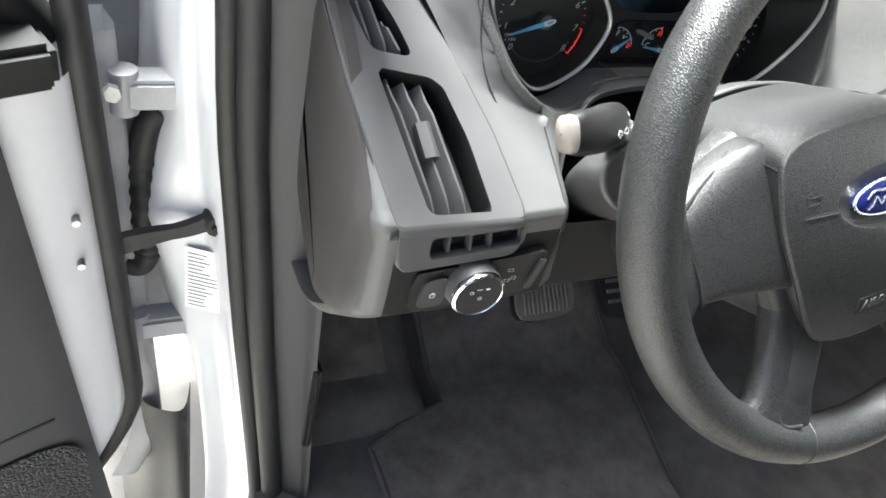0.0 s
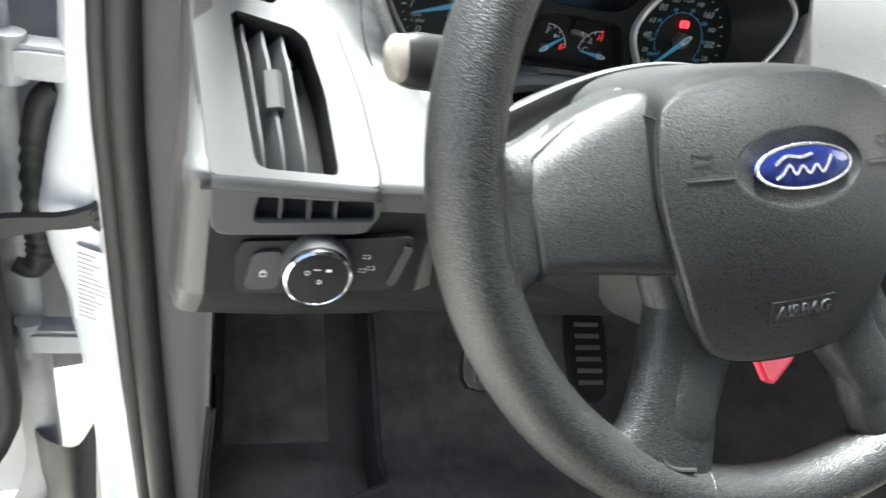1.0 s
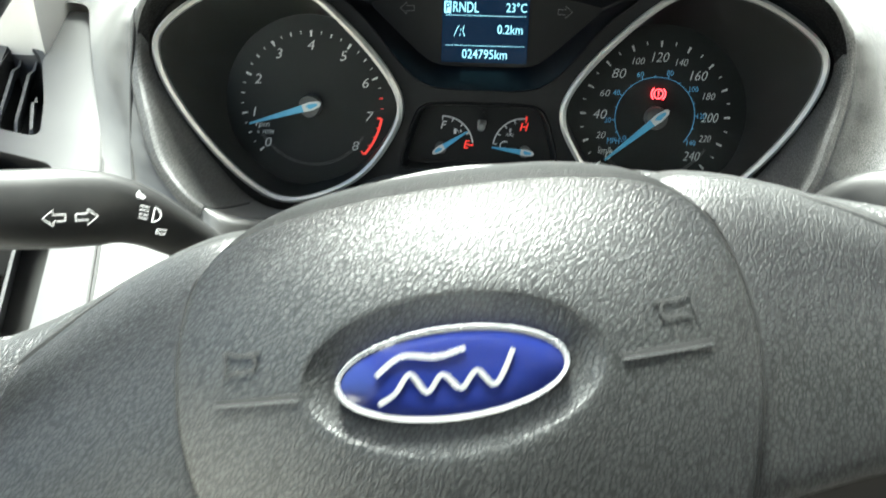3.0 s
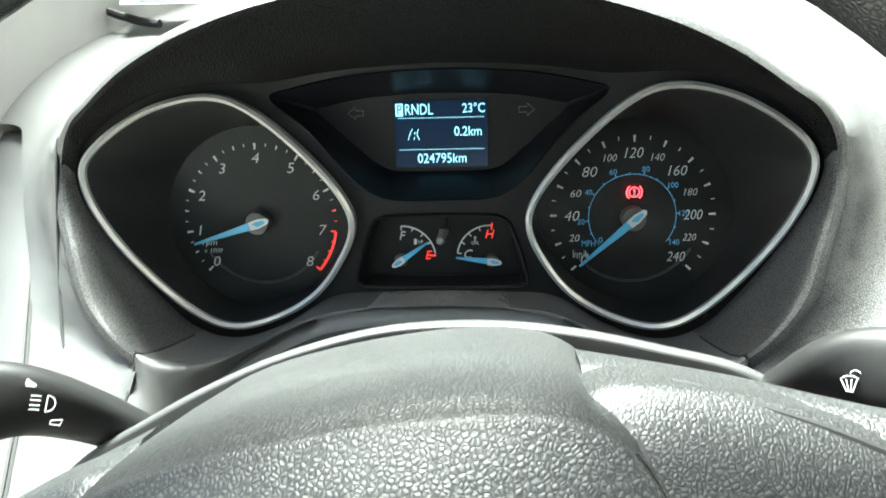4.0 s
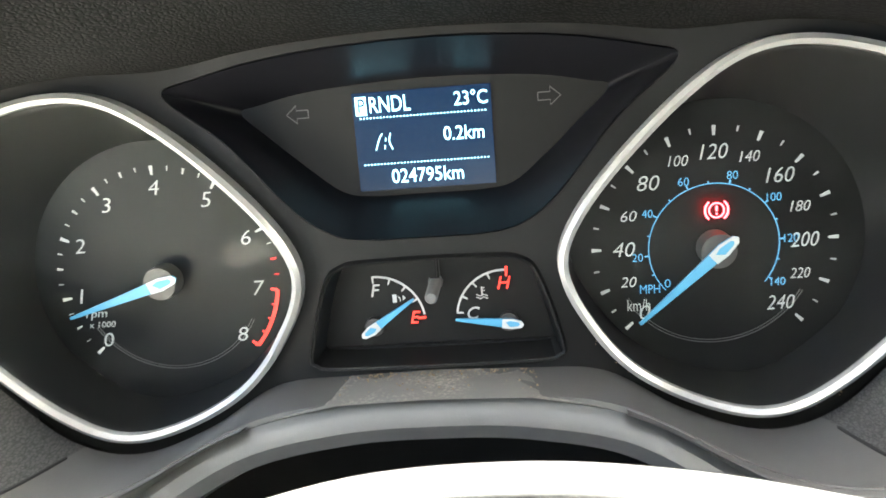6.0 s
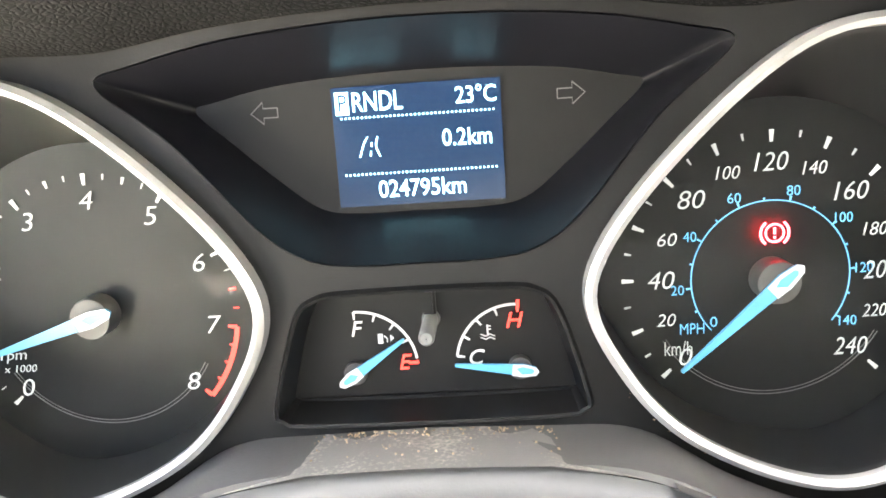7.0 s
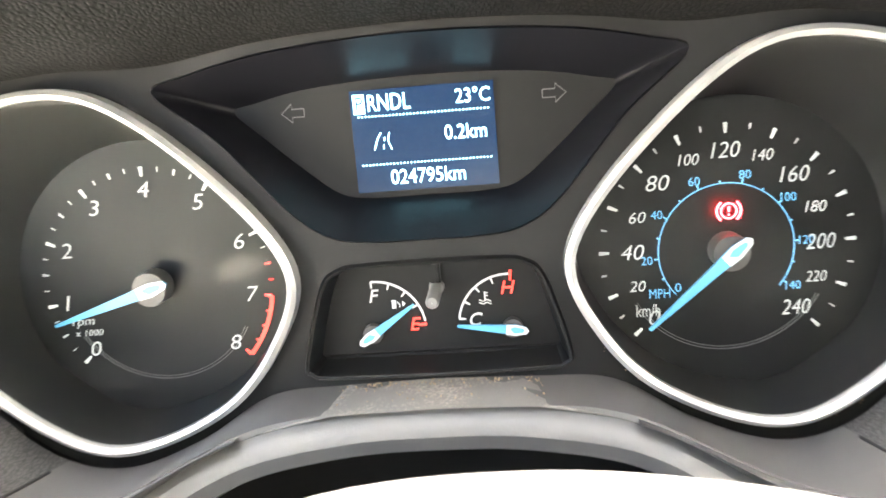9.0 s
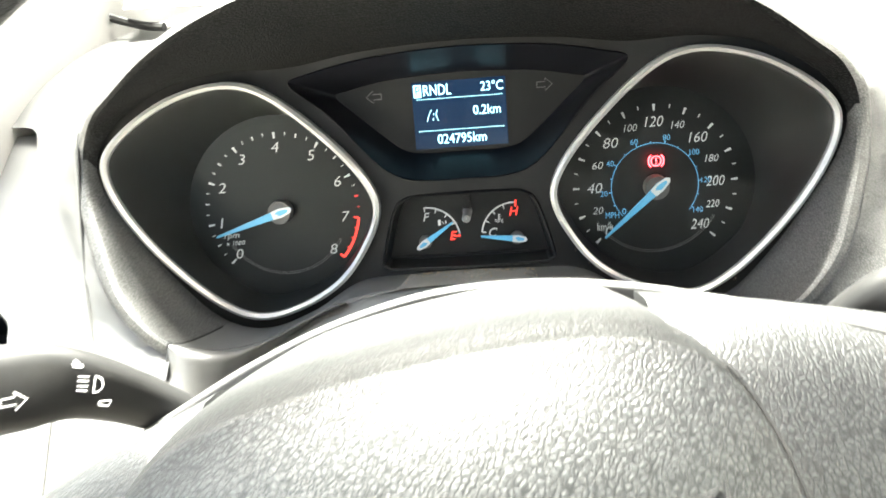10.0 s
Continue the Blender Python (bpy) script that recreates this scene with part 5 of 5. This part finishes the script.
def wing(name, side, mat, stations):
    """A spoke cover: stations of (x, top, bottom, front, depth) along the wheel's x."""
    rows = []
    for x, top, bot, zf, dep in spline(stations, 4, False):
        h = top - bot
        rows.append([(side * x, y, z) for y, z in spline([(bot, zf - 0.006), (bot + 0.003, zf - 0.001), (bot + 0.15 * h, zf), (bot + 0.45 * h, zf - 0.0035), (bot + 0.75 * h, zf - 0.013), (top - 0.05 * h, zf - 0.025),
                                                         (top, zf - 0.034), (top - 0.004, zf - dep), (bot + 0.3 * h, zf - dep), (bot, zf - 0.022)], 3)])
    return part(name, loft(rows, cap=True), mat, wheel, at=WHEEL)


def limb(name, mat, line, widths, depths, zs):
    """A flat rounded arm along a curved line in the wheel's plane."""
    pts = spline([(x, y, w, d, z) for (x, y), w, d, z in zip(line, widths, depths, zs)], 6, False)
    rows = []
    for i, (x, y, w, d, z) in enumerate(pts):
        t = np.array(pts[min(i + 1, len(pts) - 1)][:2]) - np.array(pts[max(i - 1, 0)][:2])
        t = t / np.linalg.norm(t)
        rows.append([(x - t[1] * w * u, y + t[0] * w * u, z + d * v) for u, v in
                     ((abs(math.cos(q)) ** 0.6 * math.copysign(1, math.cos(q)), abs(math.sin(q)) ** 0.7 * math.copysign(1, math.sin(q))) for q in np.linspace(0, 2 * math.pi, 25)[:-1])])
    return part(name, loft(rows, cap=True), mat, wheel, at=WHEEL, sharp=60)


for s in (-1, 1):
    wing("spoke", s, M_PAD, [(0.036, 0.036, -0.044, -0.004, 0.04), (0.056, 0.0425, -0.044, 0.0045, 0.05), (0.070, 0.0435, -0.042, 0.0045, 0.05), (0.097, 0.0355, -0.038, 0.0025, 0.045), (0.1315, 0.019, -0.034, 0.0035, 0.035)])
    wing("rim_root", s, M_LEATHER, [(0.060, 0.047, -0.026, -0.018, 0.05), (0.095, 0.0365, -0.032, -0.008, 0.045), (0.131, 0.024, -0.036, 0.0020, 0.035), (0.143, 0.025, -0.041, 0.0065, 0.03), (0.157, 0.038, -0.054, 0.0100, 0.025)])
    part("spoke_seam", tube(spline([(s * 0.066, 0.0425, -0.036), (s * 0.080, 0.0400, -0.0315), (s * 0.095, 0.0335, -0.0262), (s * 0.114, 0.0232, -0.0222), (s * 0.1290, 0.0120, -0.0165), (s * 0.1325, -0.004, -0.0045), (s * 0.1322, -0.018, 0.0015), (s * 0.1322, -0.0335, 0.0022), (s * 0.1322, -0.0350, -0.012)], 5, False), 0.0015, 8), M_VOID, wheel, at=WHEEL)
    sh, sp = (0.007, 0.0) if s < 0 else (0.002, 0.009)
    out = lambda pts: [(s * (x + sh + sp * max(0.0, (-0.06 - y) / 0.08)), y) for x, y in pts]
    limb("rim_root", M_LEATHER, out([(0.042, -0.062), (0.051, -0.092), (0.061, -0.122), (0.072, -0.143), (0.078, -0.153)]), [0.021, 0.022, 0.027, 0.034, 0.037], [0.012, 0.011, 0.011, 0.012, 0.012], [-0.013, -0.008, -0.003, 0.0, 0.0])
    limb("spoke", M_PAD, out([(0.034, -0.030), (0.035, -0.052), (0.040, -0.084), (0.0510, -0.114), (0.057, -0.134)]), [0.034, 0.031, 0.0195, 0.0160, 0.0145], [0.012, 0.012, 0.012, 0.0110, 0.006], [-0.012, -0.013, -0.0095, -0.0035, 0.0010])
    seam = out([(0.053, -0.070), (0.0585, -0.088), (0.066, -0.108), (0.0715, -0.1265), (0.066, -0.1340), (0.054, -0.1375)])
    part("spoke_seam", tube(spline([(x, y, z) for (x, y), z in zip(seam, (-0.008, 0.0, 0.0045, 0.0085, 0.0105, 0.0108))], 5, False), 0.0011, 6), M_VOID, wheel, at=WHEEL)
tops = [(0.0, 0.002), (0.035, 0.0055), (0.065, 0.0105), (0.090, 0.017), (0.112, 0.025), (0.130, 0.034)]
for s in (-1, 1):
    px, py = min(pad, key=lambda p: (p[0] - s * 0.066) ** 2 + (p[1] - 0.031) ** 2)
    part("cover_seam", tube([(px, py * (1 + up) + 0.0002, pad_z(px, py) - dn) for up, dn in tops] + [(px, py * 1.16, min(pad_z(px, py) - 0.04, -0.062)), (px * 0.985, py * 1.19, -0.094)], 0.0008, 6, cap=False), M_VOID, wheel, at=WHEEL)
low_edge = [(x, y) for x, y in pad if y < 0.034]
part("cover_seam", tube([(x * 1.003, y * 1.003, pad_z(x, y) - 0.0022) for x, y in low_edge], 0.0006, 6, cap=False), M_VOID, wheel, at=WHEEL)
for a in (-111, -69):
    part("rim_seam", tube([(math.cos(radians(a)) * (RIM_R + 0.0159 * math.cos(b)), math.sin(radians(a)) * (RIM_R + 0.0159 * math.cos(b)), 0.0173 * math.sin(b)) for b in np.linspace(0, 2 * math.pi, 25)[:-1]], 0.0004, 5), M_LEATHER, wheel, at=RIMW)

# oval badge: blue enamel, silver edge, script drawn as plain strokes
BADGE = WHEEL @ pose(BX, BY, 0.0138, -6, 0, 0)
oval = lambda w, h, z: [(w * math.cos(q), h * math.sin(q), z) for q in np.linspace(0, 2 * math.pi, 65)[:-1]]
BZ0 = 0.0
bowl = lambda g, dn: [(BX + (x - BX) * g[0], BY + (y - BY) * g[1], pad_z(x, y) * (1 - g[2]) + 0.0118 * g[2] - dn) for x, y in DISH]
part("badge_recess", loft([bowl((1.0, 1.0, 0.0), 0.0009), bowl((0.975, 0.96, 0.0), 0.0016), bowl((0.93, 0.88, 0.35), 0.0024), bowl((0.88, 0.78, 0.8), 0.0034), bowl((0.84, 0.70, 1.0), 0.0042), bowl((0.6, 0.5, 1.0), 0.0045), bowl((0.02, 0.02, 1.0), 0.0045)]), M_SHADE, wheel, "smooth dished recess round the badge", at=WHEEL, sharp=70)
badge = part("badge", loft([oval(BW, BH, BZ0 - 0.0036), oval(BW, BH, BZ0 + 0.0016), oval(BW - 0.001, BH - 0.001, BZ0 + 0.0022), oval(0.015, 0.006, BZ0 + 0.0026), oval(0.0002, 0.0002, BZ0 + 0.0027)]), M_BADGE, wheel, "blue enamel oval badge", at=BADGE)
part("badge_edge", loft([oval(BW + 0.0002, BH + 0.0002, BZ0 + 0.0012), oval(BW - 0.0001, BH - 0.0001, BZ0 + 0.0026), oval(BW - 0.0012, BH - 0.0012, BZ0 + 0.0024)]), M_SILVER, badge, "thin silver edge", at=BADGE)
bz = BZ0 + 0.0032
part("badge_flourish", stroke(spline([(-0.0175, 0.0020), (-0.011, 0.0058), (-0.003, 0.0048), (0.004, 0.0060)], 6, False), 0.0014, bz), M_SILVER, badge, at=BADGE @ pose(0, -0.0005, 0), smooth=False)
part("badge_flourish", stroke(spline([(-0.0175, -0.0045), (-0.0135, -0.0025), (-0.0095, 0.0015), (-0.006, -0.0030), (-0.002, 0.0006), (0.002, -0.0030), (0.006, 0.0006), (0.010, -0.0030), (0.0150, 0.0045)], 6, False), 0.0013, bz), M_SILVER, badge, at=BADGE @ pose(0, -0.0005, 0), smooth=False)
# Embossed marks drawn by colour: black strokes for shade, a paler one for highlight.
for s in (-1, 1):
    bars = stroke([(s * x, 0.0030) for x in np.linspace(0.0385, 0.0605, 9)], 0.0013, 0)
    highlight_line = stroke([(s * x, 0.0020) for x in np.linspace(0.0385, 0.0605, 9)], 0.0005, 0)
    horn = join(stroke(spline([(s * 0.0575, 0.0150), (s * 0.0570, 0.0118), (s * 0.0578, 0.0085)], 5, False), 0.0005, 0), stroke(spline([(s * 0.0565, 0.0150), (s * 0.0540, 0.0138), (s * 0.0475, 0.0140)], 5, False), 0.0006, 0),
                stroke(spline([(s * 0.0565, 0.0092), (s * 0.0540, 0.0100), (s * 0.0500, 0.0100), (s * 0.0490, 0.0118), (s * 0.0500, 0.0136)], 5, False), 0.0006, 0))
    for bm, lift in ((bars, 0.0006), (highlight_line, 0.0007), (horn, 0.0008)):
        for v in bm.verts:
            v.co.z += pad_z(v.co.x, v.co.y) + lift
    part("horn_bar_shade", bars, M_VOID, wheel, "black strip as shade of the groove under the horn symbol", at=WHEEL)
    part("horn_bar_highlight", highlight_line, M_GREYTRIM, wheel, at=WHEEL)
    part("horn_symbol_shade", horn, M_VOID, wheel, "black strokes as shade of an embossed horn outline", at=WHEEL)
AB = WHEEL @ pose(0.0005, -0.0655, pad_z(0, -0.0655) + 0.0002, 13, 0, 0)
plate = [(p[0], p[1]) for p in ((-0.0188, -0.0065), (0.0188, -0.0065), (0.0188, 0.0055), (-0.0188, 0.0055))]
part("word_plate", slab(plate, 0.0016, 0.0002), M_LEATHER, wheel, "smooth dark plate", at=AB, bevel=0.0003, seg=1)
# Paler strip painting the highlight along the plate's lower edge.
part("plate_highlight", stroke([(-0.0185, -0.0066), (0.0188, -0.0066)], 0.0006, 0.0004), M_GREYTRIM, wheel, at=AB)
lettering("airbag_word", "AIRBAG", 0.0088, AB @ pose(0, -0.0003, 0.0008), M_GREYTRIM, wheel, label="raised word on the cover", thick=0.0006, squeeze=1.05)

# ------------------------------------------------------------------ column, stalks, key
column = thing("steering_column", (0, -0.1, -0.12), "grey plastic steering column shroud", "steering column")
AX = facing(0.0, -0.07, -0.094, 15)
sq = lambda w, h, z, e=0.55: [(w * abs(math.cos(q)) ** e * math.copysign(1, math.cos(q)), h * abs(math.sin(q)) ** e * math.copysign(1, math.sin(q)), z) for q in np.linspace(0, 2 * math.pi, 41)[:-1]]
DOME = [(0, 0.0605), (0.035, 0.0570), (0.065, 0.0495), (0.090, 0.0405), (0.113, 0.0310), (0.124, 0.0200), (0.120, 0.0), (0.095, -0.022), (0.05, -0.034), (0, -0.036)]
dome = [(p[0], p[1]) for p in spline(mirrored(DOME), 6)]
SHROUD = WHEEL @ pose(0, 0, 0, 0, 0, -2.0)
part("upper_shroud", loft([[(x * k, y * k - down, z) for x, y in dome] for k, down, z in ((0.90, 0.0, -0.1015), (0.965, 0.0, -0.1000), (0.985, 0.0, -0.1005), (0.998, 0.0, -0.1025), (1.0, 0.0, -0.106), (0.995, 0.001, -0.120), (0.975, 0.006, -0.138), (0.94, 0.016, -0.158),
                                                                                       (0.88, 0.032, -0.180), (0.80, 0.050, -0.205))], cap=True), M_SHADE, column, "dark grey upper column shroud", at=SHROUD, sharp=50)
part("lower_shroud", loft([[(x, y - 0.022, z) for x, y, z in sq(w, h, zz, 0.8)] for w, h, zz in ((0.074, 0.048, -0.08), (0.080, 0.052, 0.0), (0.080, 0.052, 0.06), (0.074, 0.047, 0.10), (0.06, 0.036, 0.115))], cap=True), M_LOWER_SHADED, column, at=AX)


def stalk(side):
    name = "turn_signal_stalk" if side < 0 else "wiper_stalk"
    st = thing(name, (side * 0.06, -0.13, -0.05), ("black turn signal stalk with white arrows" if side < 0 else "black wiper stalk with a white wiper symbol"), "stalk", "column stalks")
    up, wide = (0.0115, 0.006) if side > 0 else (0.0, 0.0)
    line = spline([(side * 0.050, -0.098, -0.084), (side * 0.074, -0.112, -0.066), (side * (0.096 + wide), -0.131, -0.046), (side * (0.1120 + wide), -0.1450, -0.0285 + up * 0.5), (side * (0.1260 + wide), -0.1580, -0.0165 + up), (side * (0.140 + wide), -0.1700, -0.0125 + up), (side * (0.158 + wide), -0.180, -0.0115 + up), (side * (0.179 + wide), -0.186, -0.0105 + up)], 5, False)
    rows, k = [], len(line)
    for i, p in enumerate(line):
        t = i / (k - 1)
        h = float(np.interp(t, [0, 0.3, 0.42, 0.54, 0.66, 0.75, 0.95, 1.0], [0.006, 0.0075, 0.0090, 0.0110, 0.0135, 0.0142, 0.0135, 0.0115]))
        w = float(np.interp(t, [0, 0.5, 0.95, 1.0], [0.006, 0.0075, 0.0095, 0.008]))
        d = np.array(line[min(i + 1, k - 1)]) - np.array(line[max(i - 1, 0)])
        d = Vector(d).normalized()
        f = Vector((0, -1, 0.35))
        f = (f - d * f.dot(d)).normalized()
        u = d.cross(f).normalized()
        if u.z < 0:
            u = -u
        rows.append([Vector(p) + u * h * abs(math.cos(q)) ** 0.7 * math.copysign(1, math.cos(q)) + f * w * abs(math.sin(q)) ** 0.7 * math.copysign(1, math.sin(q)) for q in np.linspace(0, 2 * math.pi, 21)[:-1]])
    part("lever", loft(rows, cap=True), M_BLACK, st)
    e, e2 = Vector(line[-1]), Vector(line[-1]) + Vector((side * 0.006, -0.001, 0.0005))
    part("end_cap", loft([[e + (r - e) * s + (e2 - e) * k2 for r in rows[-1]] for s, k2 in ((1.0, 0.0), (0.97, 0.6), (0.7, 1.0), (0.05, 1.15))]), M_IVORY if side < 0 else M_GREYTRIM, st, "pale worn end button" if side < 0 else "")
    return st


left_stalk = stalk(-1)
right_stalk = stalk(1)
A1 = facing(-0.1360, -0.1805, -0.0130, 20, 34, -3)
for s, x in ((-1, -0.0054), (1, 0.0046)):
    pts = [(x + s * u * 0.8, v * 0.8) for u, v in ((-0.0042, 0.0014), (0.0005, 0.0014), (0.0005, 0.0034), (0.0046, 0), (0.0005, -0.0034), (0.0005, -0.0014), (-0.0042, -0.0014), (-0.0042, 0.0014))]
    part("arrow_symbol", stroke(pts, 0.0004, 0.0), M_WHITE, left_stalk, at=A1, smooth=False)
A2 = facing(-0.1165, -0.1620, -0.0155, 22, 38, -20)
part("beam_symbol", join(stroke(arc(0.001, 0, 0.0026, -90, 90, 12) + [(0.001, 0.0026), (0.001, -0.0026)], 0.00035, 0), *[stroke([(-0.004, v), (-0.0008, v)], 0.0003, 0) for v in (-0.0022, -0.0008, 0.0008, 0.0022)]), M_WHITE, left_stalk, at=A2, smooth=False)
part("flash_symbol", join(stroke([(-0.0062, 0.0062), (-0.0030, 0.0052)], [0.0026, 0.0008], 0), stroke([(0.0032, -0.0052), (0.0066, -0.0048), (0.006, -0.0066), (0.0030, -0.0064), (0.0032, -0.0052)], 0.0003, 0)), M_WHITE, left_stalk, at=A2, smooth=False)
A3 = facing(0.1300, -0.1690, -0.0030, 22, -38, 12)
part("wiper_symbol", join(stroke(arc(0, -0.002, 0.0048, 50, 130, 12), 0.00035, 0), *[stroke([(u * 0.35, -0.0035), (u, 0.0015)], 0.00035, 0) for u in (-0.0034, -0.0014, 0.0006, 0.0026)], stroke(arc(0.002, 0.003, 0.002, 20, 160, 8), 0.0003, 0)), M_WHITE, right_stalk, at=A3 @ Matrix.Diagonal((0.72, 0.72, 1, 1)), smooth=False)

tag = thing("key_tag", (0.09, -0.2, -0.2), "faded red plastic key tag hanging under the column", "key tag")
TF = facing(0.0925, -0.200, -0.1600, 10, 0, -8) @ Matrix.Diagonal((1.15, 1.35, 1.2, 1))
kite = [(-0.0125, 0.003), (-0.006, 0.0105), (0.008, 0.0135), (0.0135, 0.009), (0.0135, -0.002), (0.006, -0.0155), (0.0, -0.0155), (-0.0125, -0.0045)]
part("tag_body", slab(rounded(kite, 0.2), 0.004, 0.0), M_REDTAG, tag, at=TF, bevel=0.0008)
part("tag_face", slab(rounded(offset(kite, -0.0026), 0.2), 0.001, 0.0008), M_PINK, tag, at=TF, bevel=0.0004, seg=1)
part("key_ring", tube([(0.003 + 0.009 * math.cos(q), 0.0205 + 0.009 * math.sin(q), 0.0) for q in np.linspace(0, 2 * math.pi, 21)], 0.0008, 6), M_STEEL, tag, at=TF)
key = thing("ignition_key", (0.07, -0.15, -0.12), "black ignition key in the column lock", "key")
part("barrel", tube([(0.045, -0.10, -0.10), (0.075, -0.155, -0.115)], 0.016, 16), M_BLACK, key, bevel=0.001)
part("bow", loft([[(0.078 + u, -0.16 + w, -0.117 + v) for u, v in rounded([(-0.004, -0.03), (0.006, -0.03), (0.006, 0.012), (-0.004, 0.012)], .3)] for w in (-0.012, 0.012)], cap=True), M_BLACK, key, bevel=0.001)

# ------------------------------------------------------------------ sand grains gathered along the ledge behind the column
rng = random.Random(11)
grains = bmesh.new()
for i in range(260):
    x = rng.uniform(-0.062, 0.066)
    if rng.random() < 0.7:
        near, y = 0.0135 + abs(rng.gauss(0, 0.0022)), None
    else:
        near, y = rng.uniform(0.014, 0.030), None
    if abs(x) > 0.046 + 0.6 * (near - 0.0115):
        continue
    size = rng.uniform(0.00015, 0.00042)
    m = FACE @ pose(x, drop(x) + size * 0.6, near, rng.uniform(0, 90), rng.uniform(0, 90), 0)
    bmesh.ops.create_icosphere(grains, subdivisions=1, radius=size, matrix=m @ Matrix.Diagonal((1, rng.uniform(0.6, 1.0), rng.uniform(0.6, 1.3), 1)))
for i in range(90):
    x, y = ring_r[rng.randrange(len(ring_r))]
    if not (0.050 < x < 0.128 and y < -0.010):
        continue
    size = rng.uniform(0.00015, 0.00045)
    m = FACE @ pose(x + rng.gauss(0, 0.0008), y - 0.0006 - abs(rng.gauss(0, 0.0006)), 0.0150 + 0.020 * swing(x) + rng.gauss(0, 0.001), rng.uniform(0, 90), rng.uniform(0, 90), 0)
    bmesh.ops.create_icosphere(grains, subdivisions=1, radius=size, matrix=m @ Matrix.Diagonal((1, rng.uniform(0.6, 1.0), rng.uniform(0.6, 1.3), 1)))
M_SAND = material("pale brown sand", (0.34, 0.26, 0.17), 0.9, spots=0.4, spot_size=0.002)
tagged(part("sand_grains", grains, M_SAND), "pale brown sand grains on the plastic ledge", "sand", kind="stuff")
